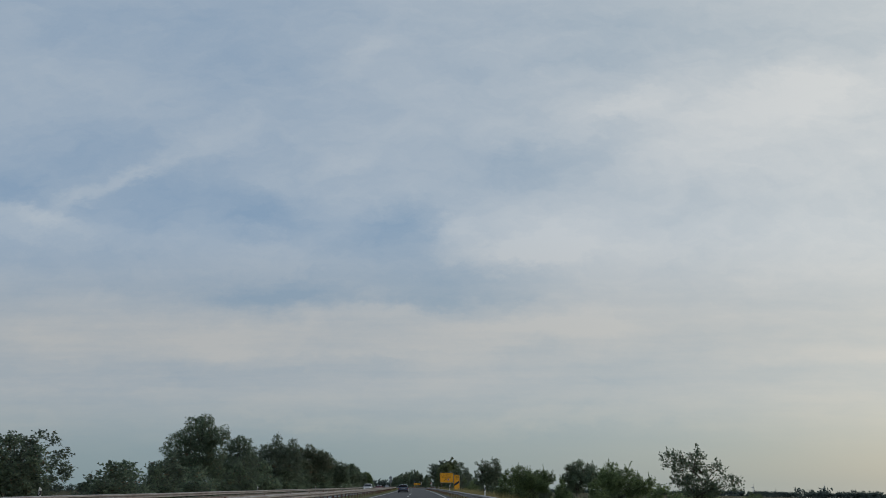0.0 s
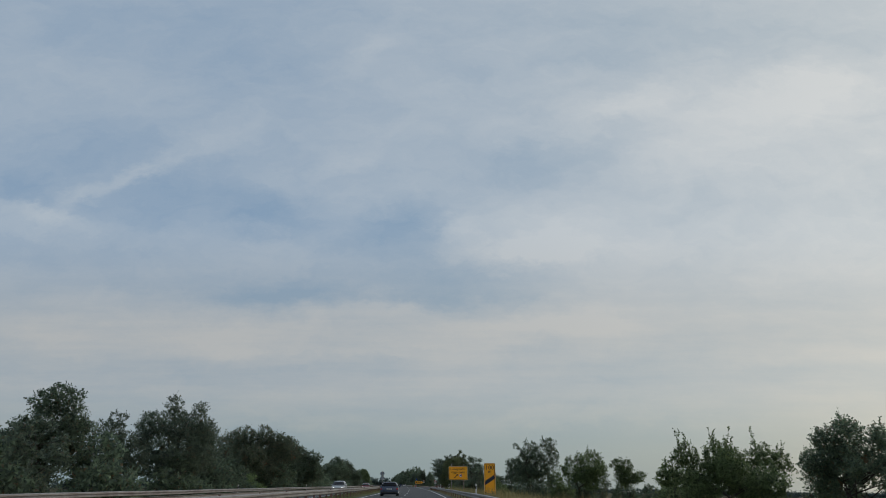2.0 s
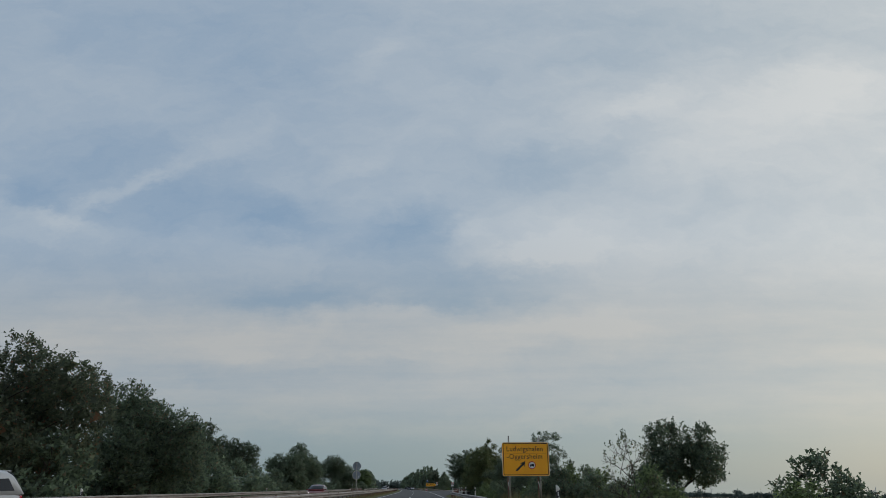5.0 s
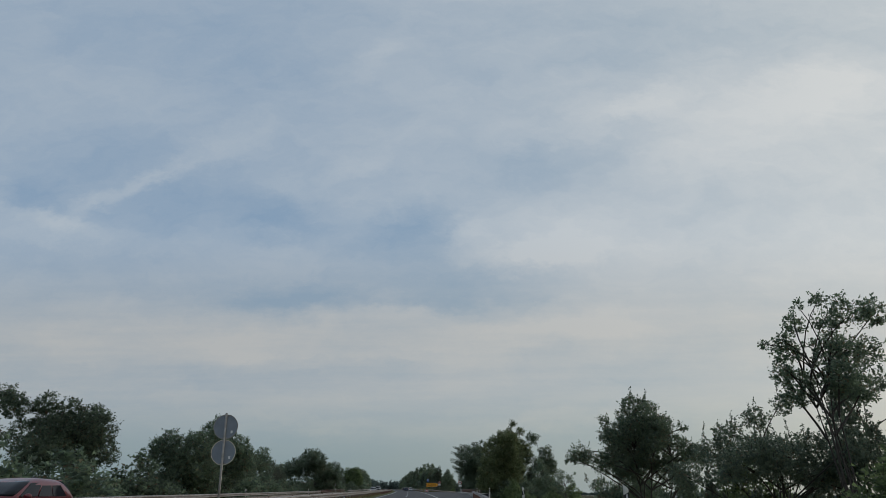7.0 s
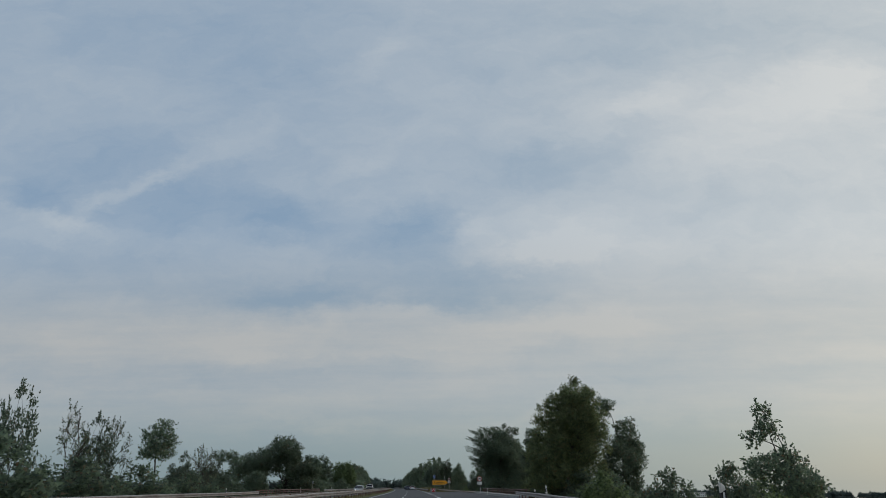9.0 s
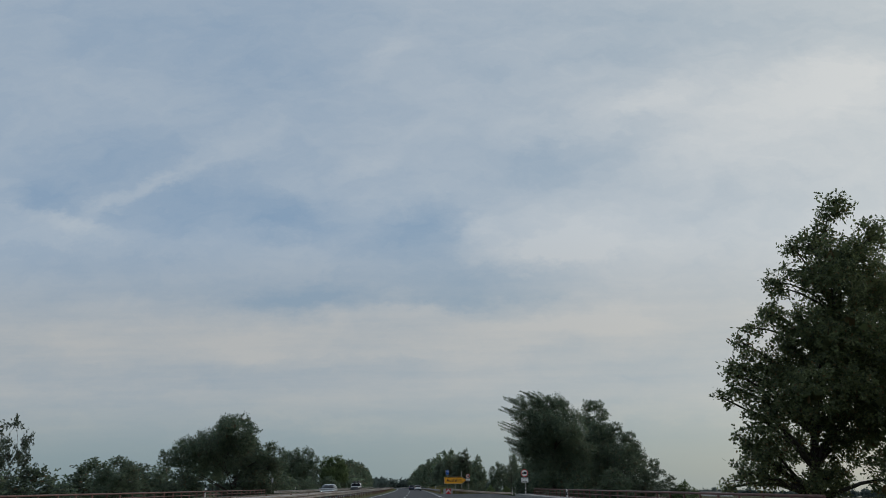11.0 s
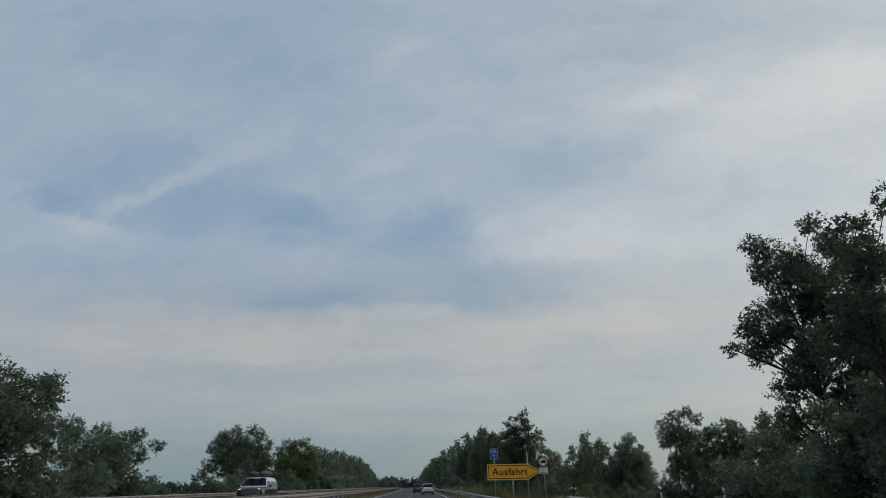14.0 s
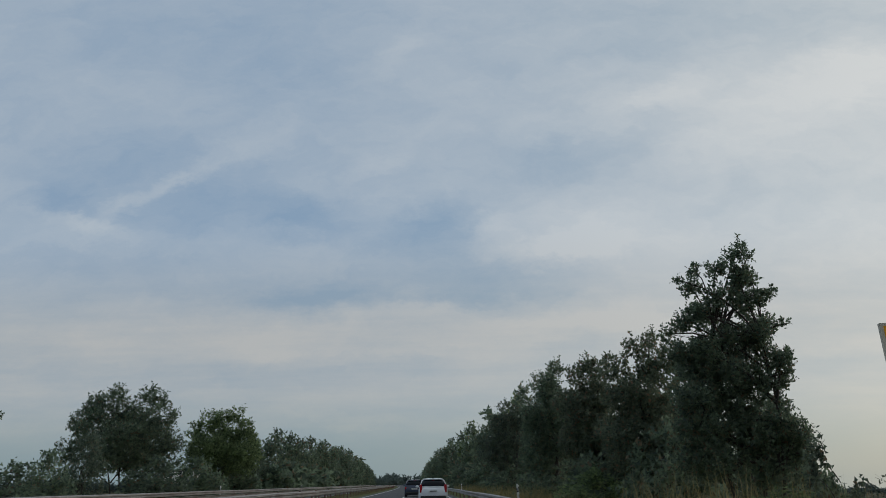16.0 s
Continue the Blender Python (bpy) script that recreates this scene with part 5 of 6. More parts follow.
belt(RIGHT, ("spire", 510, 27, 9.4, 4.4), ("bush", 128, 25.5, 2.6, 3.4), ("round", 438, 33, 9, 8), ("round", 419, 24.5, 9.4, 9), ("bush_b", 424, 21, 4.5, 9), ("bush_b", 444, 24, 4.6, 9), ("bush", 281, 27, 1.5, 4), ("bush_b", 511, 7.6, 2.4, 5), ("bush_b", 496, 7.8, 2.2, 5), ("bush", 484, 7.6, 1.6, 4), ("bush_b", 142, 24.6, 1.8, 4), ("bush_b", 150, 30.3, 1.0, 5), ("round_b", 545, 46.4, 8.3, 8), ("bush_b", 322, 15.5, 2.4, 6), ("bush_b", 327, 19.5, 2.4, 7))
set_out()


def tall_grass(name, strips, count, tall, label, seed=5):
    """Blades and dry stalks. strips: rows of (s0, s1, d0, d1)."""
    rng = np.random.default_rng(seed)
    pos = []
    for s0, s1, d0, d1 in strips:
        n = int(count * (s1 - s0) * (d1 - d0))
        for s, d in zip(rng.uniform(s0, s1, n), rng.uniform(d0, d1, n)):
            pos.append(road(s, d, level(d) + 0.02))
    pos = np.array(pos)
    n = len(pos)
    ways = unit(np.stack([rng.normal(0, 0.22, n), rng.normal(0, 0.22, n), np.ones(n)], 1))
    v, f = leaf_blades(pos, ways, tall, 0.013, rng)
    tagged(new(name, mesh_from_arrays(name, v, f, DRY_GRASS)), label, "grass", kind="stuff")


tall_grass("tall_grass", [(60, 190, 4.6, 9.5), (95, 130, 5, 9), (105, 126, 5, 9), (464, 470, 4.2, 9)], 12, 0.95, "tall dry roadside grass and weeds")
tall_grass("weeds", [(462.5, 470, 4.6, 13.5), (463, 468, 6.0, 11.5), (464, 467, 7.5, 11)], 26, 1.35, "dense straw-coloured weeds under the exit sign", 9)
tall_grass("verge_grass", [(478, 560, 4.7, 7.2), (485, 530, 5, 8)], 14, 1.1, "rough green and straw grass before the trees", 15)
tall_grass("median_grass", [(120, 300, -8.6, -6.8), (470, 640, -8.6, -6.8), (300, 340, -8.6, -6.8)], 16, 0.4, "short green and straw grass on the median", 8)


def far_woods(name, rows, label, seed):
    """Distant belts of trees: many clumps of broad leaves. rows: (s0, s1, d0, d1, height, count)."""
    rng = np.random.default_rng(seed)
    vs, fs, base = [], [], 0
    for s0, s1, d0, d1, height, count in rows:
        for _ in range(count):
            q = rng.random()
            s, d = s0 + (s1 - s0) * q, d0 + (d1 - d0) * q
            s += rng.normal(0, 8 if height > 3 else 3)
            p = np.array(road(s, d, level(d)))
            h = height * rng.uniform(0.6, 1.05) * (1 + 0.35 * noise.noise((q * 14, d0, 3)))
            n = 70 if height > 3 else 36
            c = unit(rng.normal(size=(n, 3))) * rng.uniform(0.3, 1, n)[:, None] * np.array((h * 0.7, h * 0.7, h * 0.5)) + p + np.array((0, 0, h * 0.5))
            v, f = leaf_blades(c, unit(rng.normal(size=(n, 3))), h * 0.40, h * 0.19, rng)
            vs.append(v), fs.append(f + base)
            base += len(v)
    tagged(new(name, mesh_from_arrays(name, np.concatenate(vs), np.concatenate(fs), LEAF_FAR_HAZY)), label, "woods", kind="stuff")


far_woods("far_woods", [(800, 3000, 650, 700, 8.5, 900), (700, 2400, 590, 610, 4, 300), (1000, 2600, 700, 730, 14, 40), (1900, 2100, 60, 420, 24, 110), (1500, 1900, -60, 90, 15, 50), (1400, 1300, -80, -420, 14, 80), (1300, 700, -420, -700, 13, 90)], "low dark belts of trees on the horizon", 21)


# ------------------------------------------------------------ signs and roadside posts
def sign_post(parent, x, z, r=0.038, y=0.07, lean=0.0, foot=-1.5):
    part("post", tube([(x + lean, y, foot), (x, y, z)], r, 10), POST_STEEL, parent, smooth=True)


def lorry(parent, x, z, w, y):
    """The black lorry of a no-lorries sign, as one flat figure."""
    bm = plate([(x - 0.28 * w, z - 0.20 * w), (x + 0.5 * w, z - 0.20 * w), (x + 0.5 * w, z + 0.27 * w), (x - 0.2 * w, z + 0.27 * w), (x - 0.2 * w, z - 0.12 * w), (x - 0.28 * w, z - 0.12 * w)], y - 0.004, y)
    plate([(x - 0.5 * w, z - 0.20 * w), (x - 0.24 * w, z - 0.20 * w), (x - 0.24 * w, z + 0.16 * w), (x - 0.40 * w, z + 0.16 * w), (x - 0.5 * w, z)], y - 0.004, y, bm)
    for cx in (-0.33, 0.3):
        plate(disc(x + cx * w, z - 0.23 * w, 0.09 * w, 14), y - 0.006, y, bm)
    part("lorry_figure", bm, SIGN_BLACK, parent)


def no_lorries(parent, x, z, r, y):
    face = part("round_sign", plate(disc(x, z, r), y, y + 0.02), SIGN_WHITE, parent, "white round sign with a red rim and black lorry")
    part("rim", band(disc(x, z, r), disc(x, z, r * 0.80), y - 0.004, y), SIGN_RED, face)
    lorry(face, x, z, r * 1.18, y - 0.001)


def frame_of(parent, x0, x1, z0, z1, r, y, t=0.04, gap=0.06):
    part("border", band(rounded(x0 + gap, x1 - gap, z0 + gap, z1 - gap, r), rounded(x0 + gap + t, x1 - gap - t, z0 + gap + t, z1 - gap - t, r * 0.7), y - 0.003, y), SIGN_BLACK, parent, "black border line")


def countdown_beacon():
    ob = thing("countdown_beacon", place_on_road(115.6, 5.62), "yellow countdown board with one dark diagonal stripe on posts", "road sign")
    x0, x1, z0, z1 = -0.46, 0.46, 0.30, 2.75
    board = part("board", plate(rounded(x0, x1, z0, z1, 0.09), 0, 0.03), YELLOW, ob, "yellow board with a pale rim")
    part("rim", band(rounded(x0 - 0.02, x1 + 0.02, z0 - 0.02, z1 + 0.02, 0.1), rounded(x0, x1, z0, z1, 0.09), -0.004, 0.04), SIGN_EDGE, board)
    frame_of(board, x0, x1, z0, z1, 0.07, 0, 0.03, 0.045)
    part("stripe", plate([(x0 + 0.08, 1.03), (x1 - 0.08, 1.52), (x1 - 0.08, 1.86), (x0 + 0.08, 1.37)], -0.004, 0), SIGN_BLUE_BLACK, board, "blue-black diagonal stripe")
    part("number", lettering("100", 0.46, 0, 2.27, -0.004), None, board)
    part("unit", lettering("m", 0.36, 0.0, 2.0, -0.004), None, board)
    for x in (-0.25, 0.25):
        sign_post(ob, x, 2.7, y=0.075)


SIGN_BLUE_BLACK = material("sign_blue_black", (0.012, 0.016, 0.035), 0.5)


def direction_sign():
    ob = thing("direction_sign", place_on_road(197.5, 6.08), "large yellow direction board on steel posts with a black arrow", "road sign")
    w, z0, z1 = 3.70, 1.93, 4.46
    board = part("board", plate(rounded(0, w, z0, z1, 0.14), 0, 0.05), YELLOW, ob)
    part("rim", band(rounded(-0.03, w + 0.03, z0 - 0.03, z1 + 0.03, 0.16), rounded(0, w, z0, z1, 0.14), -0.006, 0.06), SIGN_EDGE, board, "pale worn rim")
    frame_of(board, 0, w, z0, z1, 0.1, 0, 0.05, 0.05)
    part("seam", box(0.12, w - 0.12, -0.002, 0.001, 3.617, 3.627), SIGN_EDGE_DARK, board)
    part("place_name", lettering("Ludwigshafen", 0.535, 0.31, 3.80, -0.004, "LEFT", 0.965, 0.002), None, board)
    part("place_name", lettering("-Oggersheim", 0.535, 0.35, 3.22, -0.004, "LEFT", 0.965, 0.002), None, board)
    a = Vector((0.755, 1.0)).normalized()
    b = Vector((a.y, -a.x))
    foot, tip = Vector((1.07, 2.31)), Vector((1.79, 3.05))
    neck = tip - a * 0.34
    pts = [foot + b * 0.075, neck + b * 0.075, neck + b * 0.22 - a * 0.05, tip + b * 0.02, neck - b * 0.22 - a * 0.05, neck - b * 0.075, foot - b * 0.075]
    part("arrow", plate([tuple(p) for p in pts], -0.004, 0), SIGN_BLACK, board, "black arrow pointing up to the right")
    no_lorries(board, 2.33, 2.73, 0.30, -0.003)
    for x in (0.54, 2.98):
        part("post", tube([(x, 0.13, -1.5), (x, 0.13, 4.98 if x < 1 else 4.92)], 0.06, 10), POST_STEEL, ob, smooth=True)
        part("rear_post", tube([(x - 0.06, 0.9, -1.5), (x - 0.06, 0.9, 3.2)], 0.045, 8), RUST_STEEL, ob, "dark rear post")
        part("brace", tube([(x - 0.06, 0.9, 1.5), (x, 0.15, 0.75)], 0.04, 8), POST_STEEL, ob, smooth=True)
        part("tie", tube([(x - 0.06, 0.9, 3.1), (x, 0.15, 3.1)], 0.03, 8), POST_STEEL, ob, smooth=True)


SIGN_EDGE_DARK = material("sign_seam", (0.35, 0.17, 0.02), 0.6)


def median_sign():
    ob = thing("road_sign", place_on_road(227, -8.2), "grey backs of two round signs one above the other", "road sign")
    for z in (3.57, 2.55):
        face = part("round_sign", plate(disc(0, z, 0.50, 40), 0.05, 0.075), SIGN_BACK, ob, "grey round sign seen from behind")
        part("rim", band(disc(0, z, 0.505, 40), disc(0, z, 0.48, 40), 0.035, 0.05), SIGN_EDGE if z < 3 else POST_STEEL, face)
        part("sticker", box(0.22, 0.30, 0.044, 0.05, z - 0.26, z - 0.15), SIGN_WHITE, face)
        for dz in (0.45, -0.45):
            part("clamp", box(-0.11, 0.11, 0.03, 0.06, z + dz - 0.02, z + dz + 0.02), POST_STEEL, face)
    sign_post(ob, 0, 4.12, 0.05, 0.0)


def exit_sign():
    ob = thing("exit_sign", place_on_road(460.0, 5.60, 0, -13.7), "yellow arrow-shaped exit board on three posts", "road sign")
    z0, z1, x1, tip = 1.54, 2.85, 3.62, 4.76
    mid = (z0 + z1) / 2

    def arrow(g):
        return [(g, z0 + g), (x1 - g * 0.35, z0 + g), (tip - g * 1.35, mid), (x1 - g * 0.35, z1 - g), (g, z1 - g)]

    board = part("board", plate(arrow(0.0), 0, 0.05), YELLOW, ob)
    part("rim", band(arrow(-0.035), arrow(0.0), -0.006, 0.06), SIGN_EDGE, board, "pale worn rim")
    part("border", band(arrow(0.075), arrow(0.135), -0.004, 0), SIGN_BLACK, board, "black border line")
    part("word", lettering("Ausfahrt", 0.84, 2.03, 1.94, -0.005, "CENTER", 1.04), None, board)
    for x in (0.64, 2.26):
        sign_post(ob, x, 2.84 if x > 1 else 4.28, 0.05)
    sign_post(ob, 3.62, 3.96, 0.05)


def detour_sign():
    ob = thing("detour_sign", place_on_road(459.75, 6.20, -0.06, -13.7), "small blue detour board with a white number and arrow", "road sign")
    board = part("board", plate(rounded(-0.33, 0.33, 3.39, 4.30, 0.05), 0, 0.02), SIGN_BLUE, ob)
    part("rim", band(rounded(-0.335, 0.335, 3.385, 4.305, 0.05), rounded(-0.315, 0.315, 3.405, 4.285, 0.04), -0.003, 0), SIGN_WHITE, board)
    text = lettering("U26", 0.30, 0, 3.97, -0.004)
    text.materials.clear()
    text.materials.append(SIGN_WHITE)
    part("number", text, None, board)
    bm = plate([(-0.022, 3.5), (0.022, 3.5), (0.022, 3.78), (-0.022, 3.78)], -0.004, 0)
    plate([(-0.022, 3.80), (0.0, 3.84), (-0.13, 3.71), (-0.13, 3.66)], -0.004, 0, bm)
    plate([(0.0, 3.84), (0.022, 3.80), (0.13, 3.66), (0.13, 3.71)], -0.004, 0, bm)
    part("arrow", bm, SIGN_WHITE, board)
    part("bracket", box(-0.05, 0.05, 0.02, 0.10, 3.5, 4.36), POST_STEEL, ob)


def lorry_ban(s, d, zc, lean, k=1.0):
    ob = thing("road_sign", place_on_road(s, d) @ Matrix.Diagonal((k, k, k, 1)), "round no-lorries sign above a small white plate on a leaning post", "road sign", "no-lorries signs")
    no_lorries(ob, 0, zc, 0.46, 0)
    p = part("extra_plate", plate(rounded(-0.47, 0.47, zc - 1.14, zc - 0.52, 0.05), 0, 0.02), SIGN_WHITE, ob, "white extra plate with small black print")
    part("rim", band(rounded(-0.47, 0.47, zc - 1.14, zc - 0.52, 0.05), rounded(-0.445, 0.445, zc - 1.115, zc - 0.545, 0.04), -0.003, 0), SIGN_BLACK, p)
    part("print", lettering("Lieferverkehr frei", 0.125, 0, zc - 0.72, -0.003, "CENTER", 0.68), None, p)
    part("print", lettering("bis", 0.125, 0, zc - 0.86, -0.003, "CENTER", 0.75), None, p)
    part("print_bar", box(-0.32, 0.32, -0.003, 0, zc - 1.02, zc - 0.96), SIGN_BLACK, p)
    sign_post(ob, 0, zc + 0.44, 0.04, 0.07, lean)


countdown_beacon()
direction_sign()
median_sign()
exit_sign()
detour_sign()
lorry_ban(457.8, 10.33, 3.36, 0.18, 0.89)
lorry_ban(400, 13.08, 2.53, 0.20)


def gore_marker():
    ob = thing("crash_cushion", place_on_road(414, 4.1), "grey crash cushion with a red and white arrow board", "crash cushion")
    part("body", box(-0.62, 0.62, 0, 2.6, -0.05, 0.72, 0.09), CONCRETE, ob)
    b = part("arrow_board", plate(rounded(-0.34, 0.34, 0.02, 0.72, 0.05), -0.03, 0), SIGN_RED, ob, "red board with a white arrowhead")
    part("arrowhead", plate([(-0.30, 0.10), (0, 0.46), (0.30, 0.10), (0.30, 0.34), (0, 0.68), (-0.30, 0.34)], -0.036, -0.03), SIGN_WHITE, b)


gore_marker()


def far_side_sign():
    ob = thing("road_sign", place_on_road(436, -25.5, level(-25.5)), "grey sign turned edge-on beside the oncoming road", "road sign")
    sign_post(ob, 0, 3.7, 0.05, 0.0)
    part("board", box(-0.02, 0.14, -0.5, 0.5, 2.9, 3.65), SIGN_BACK, ob)


far_side_sign()


def delineator(s, d, first=None, z=None):
    if first is not None:
        return copy_thing(first, place_on_road(s, d, z if z is not None else level(d) if abs(d + 8) > 12.6 else 0))
    ob = thing("delineator_post", place_on_road(s, d), "white plastic roadside post with a black band", "roadside post", "roadside posts")
    bm = plate([(-0.06, -1.3), (0.06, -1.3), (0.06, 1.06), (0.02, 1.12), (-0.06, 1.17)], -0.05, 0.05)
    bmesh.ops.bevel(bm, geom=bm.edges[:], offset=0.012, segments=2, affect="EDGES")
    part("body", bm, POST_WHITE, ob)
    part("black_band", plate([(-0.064, 0.72), (0.064, 0.79), (0.064, 1.0), (-0.064, 0.93)], -0.054, 0.054), SIGN_BLACK, ob)
    part("reflector", box(-0.022, 0.022, -0.060, -0.052, 0.80, 0.94), LENS_CLEAR, ob)
    return ob


first_post = delineator(51.5, 4.3)
for s in (116, 166):
    delineator(s, 4.5, first_post)
for s, d in ((216, 5.2), (236.9, 5.55), (271, 7.1), (303, 8.6), (318, 10.3), (363.6, 10.7), (436, 16.9), (452, 18.6), (402.6, 13.5), (489, 4.8), (540, 4.8), (590, 4.8), (640, 4.8), (690, 4.8)):
    delineator(s, d, first_post, -0.36 if s in (318, 363.6) else -0.03 if s < 400 else -0.35 if s < 480 else None)
for k in range(15):
    delineator(37 + 48.5 * k, -19.6, first_post)


# ------------------------------------------------------------ cars
def loft(rings, closed_ends=True):
    bm = bmesh.new()
    rows = [[bm.verts.new(p) for p in ring] for ring in rings]
    n = len(rows[0])
    for a, b in zip(rows, rows[1:]):
        for i in range(n):
            bm.faces.new((a[i], a[(i + 1) % n], b[(i + 1) % n], b[i]))
    if closed_ends:
        bm.faces.new(rows[0][::-1]), bm.faces.new(rows[-1])
    return bm


def car(name, m, paint, label, size=(4.0, 1.72, 1.48), roofbox=False, boxy=0.0, lamps_on=False, roof_paint=None, tall_lamps=False, group="cars on the road"):
    """A car that faces +y, its middle over the origin, standing on z = 0."""
    length, width, height = size
    ob = thing(name, m, label, "car", group)
    hw, back, front = width / 2, -length / 2, length / 2
    belt = height * (0.635 + 0.03 * boxy)

    def section(y, half, zlow, ztop):
        r = min(0.16, (ztop - zlow) * 0.3)
        return [(x, y, z) for x, z in rounded(-half, half, zlow, ztop, r, 3)]

    hood = belt - 0.10 + 0.06 * boxy
    body = loft([section(back, hw * 0.80, 0.34, belt - 0.10), section(back + 0.06, hw * 0.92, 0.26, belt - 0.02), section(back + 0.35, hw, 0.2, belt), section(back + 1.2, hw, 0.18, belt),
                 section(front - 1.45, hw, 0.18, belt), section(front - 0.9, hw * 0.99, 0.2, hood), section(front - 0.25, hw * 0.93, 0.22, hood - 0.12 + 0.08 * boxy), section(front, hw * 0.78, 0.3, hood - 0.26 + 0.2 * boxy)])
    part("body", body, paint, ob, smooth=True)
    # the cabin: cross-sections from the tail to the windscreen's foot
    yb, yf = back + 0.06, front - 1.0 - 0.1 * boxy
    steep = 1.0 - 0.75 * boxy
    stations = [(yb, belt + 0.02), (yb + 0.10 * steep + 0.02, belt + 0.24), (yb + 0.34 * steep + 0.04, height - 0.11), (yb + 0.50 * steep + 0.08, height - 0.045), (yb + 0.95, height - 0.01), (yb + 1.6, height),
                (yf - 0.98 * steep - 0.35, height - 0.03), (yf - 0.78 * steep - 0.14, height - 0.11), (yf - 0.40 * steep - 0.07, belt + 0.24), (yf, belt + 0.02)]

    def half_at(z):
        return hw * (0.965 - 0.25 * (z - belt) / (height - belt))

    def section_at(y, top):
        w0, w1 = hw * 0.965, half_at(top)
        r = min(0.10, (top - belt + 0.06) * 0.5)
        side = [(w0, belt - 0.05), (w1 + (w0 - w1) * 0.3, top - r), (w1 - 0.02, top - r * 0.42), (w1 - r * 0.8, top - r * 0.10), (w1 * 0.55, top + 0.008), (0.0, top + 0.018)]
        return [(x, y, z) for x, z in side] + [(-x, y, z) for x, z in side[-2::-1]]

    part("cabin", loft([section_at(y, z) for y, z in stations]), roof_paint or paint, ob, smooth=True)

    def roof_line(z, rear):
        rows = stations[:5] if rear else stations[:4:-1]
        return float(np.interp(z, [q[1] for q in rows], [q[0] for q in rows]))

    def pane(name_, corners, out, mat=GLASS, deep=0.03):
        bm = bmesh.new()
        o = Vector(out).normalized()
        a = [bm.verts.new(Vector(c) + o * 0.014) for c in corners]
        b = [bm.verts.new(Vector(c) - o * deep) for c in corners]
        n = len(a)
        bm.faces.new(a), bm.faces.new(b[::-1])
        for i in range(n):
            bm.faces.new((a[i], b[i], b[(i + 1) % n], a[(i + 1) % n]))
        return part(name_, bm, mat, ob, "dark tinted glass" if mat is GLASS else "")

    def across(z, rear, share):
        """Corners of a pane that curves with the tail or the nose at height z."""
        y = roof_line(z, rear)
        return half_at(z) * share, y

    z0, zm, z1 = belt + 0.06, (belt + height) / 2, height - 0.085
    for name_, rear in (("rear_window", True), ("windscreen", False)):
        rows = [across(z, rear, share) + (z,) for z, share in ((z0, 0.80 if rear else 0.88), (z0 + 0.05, 0.90 if rear else 0.92), (z0 + 0.12, 0.93), (zm, 0.945), (z1 - 0.05, 0.93), (z1, 0.88))]
        sign = -1 if rear else 1
        bm = bmesh.new()
        lines = [[[bm.verts.new((w * q, y + sign * o, z + 0.014 * (o > 0))) for q in (-1, -0.5, 0, 0.5, 1)] for w, y, z in rows] for o in (0.022, -0.03)]
        for m in range(len(rows) - 1):
            for n in range(4):
                bm.faces.new((lines[0][m][n], lines[0][m][n + 1], lines[0][m + 1][n + 1], lines[0][m + 1][n]))
                bm.faces.new((lines[1][m][n], lines[1][m + 1][n], lines[1][m + 1][n + 1], lines[1][m][n + 1]))
            for n in (0, 4):
                bm.faces.new((lines[0][m][n], lines[0][m + 1][n], lines[1][m + 1][n], lines[1][m][n]))
        for m in (0, len(rows) - 1):
            for n in range(4):
                bm.faces.new((lines[0][m][n], lines[0][m][n + 1], lines[1][m][n + 1], lines[1][m][n]))
        part(name_, bm, GLASS, ob, "dark tinted glass", smooth=True)
    part("roof_spoiler", box(-half_at(height) * 0.92, half_at(height) * 0.92, roof_line(height - 0.11, True) - 0.08, roof_line(height - 0.05, True) + 0.05, height - 0.072, height - 0.045, 0.012), roof_paint or paint, ob)
    part("brake_lamp", box(-0.10, 0.10, roof_line(height - 0.11, True) - 0.06, roof_line(height - 0.11, True) - 0.02, height - 0.115, height - 0.09), LENS_RED, ob, "red brake lamp under the spoiler")
    for sx in (-1, 1):
        ya, yz = roof_line(z0, True) + 0.42, roof_line(z0, False) - 0.12
        ta, tz = roof_line(height - 0.13, True) + 0.34, roof_line(height - 0.13, False) - 0.10
        for u0, u1 in ((0.0, 0.30), (0.32, 0.62), (0.65, 1.0)):
            quad = [(sx * half_at(z), a + (b - a) * u, z) for a, b, z, u in ((ya, yz, z0 - 0.02, u0), (ya, yz, z0 - 0.02, u1), (ta, tz, height - 0.13, u1), (ta, tz, height - 0.13, u0))]
            pane("side_window", quad, (sx, 0, 0.3))
        mir = bmesh.ops.create_uvsphere
        bm = bmesh.new()
        mir(bm, u_segments=10, v_segments=6, radius=0.1)
        bmesh.ops.transform(bm, matrix=Matrix.Translation((sx * (hw + 0.09), front - 1.35, belt + 0.05)) @ Matrix.Diagonal((1.15, 0.6, 0.75, 1)), verts=bm.verts)
        part("wing_mirror", bm, paint, ob, smooth=True)
        tl = box(sx * hw * 0.68 - 0.075, sx * hw * 0.68 + 0.075, -0.05, 0.16, 0, 0.46 if tall_lamps else 0.24 - 0.04 * boxy, 0.035) if tall_lamps or boxy else box(sx * hw * 0.58 - 0.19, sx * hw * 0.58 + 0.19, -0.04, 0.14, 0.02, 0.20, 0.035)
        bmesh.ops.transform(tl, matrix=Matrix.Translation((sx * hw * 0.16, back + 0.05, belt - 0.30)), verts=tl.verts)
        part("tail_lamp", tl, LENS_RED, ob, "red tail lamp")
        hl = box(sx * hw * 0.62 - 0.17, sx * hw * 0.62 + 0.17, -0.14, 0.03, 0, 0.15, 0.04)
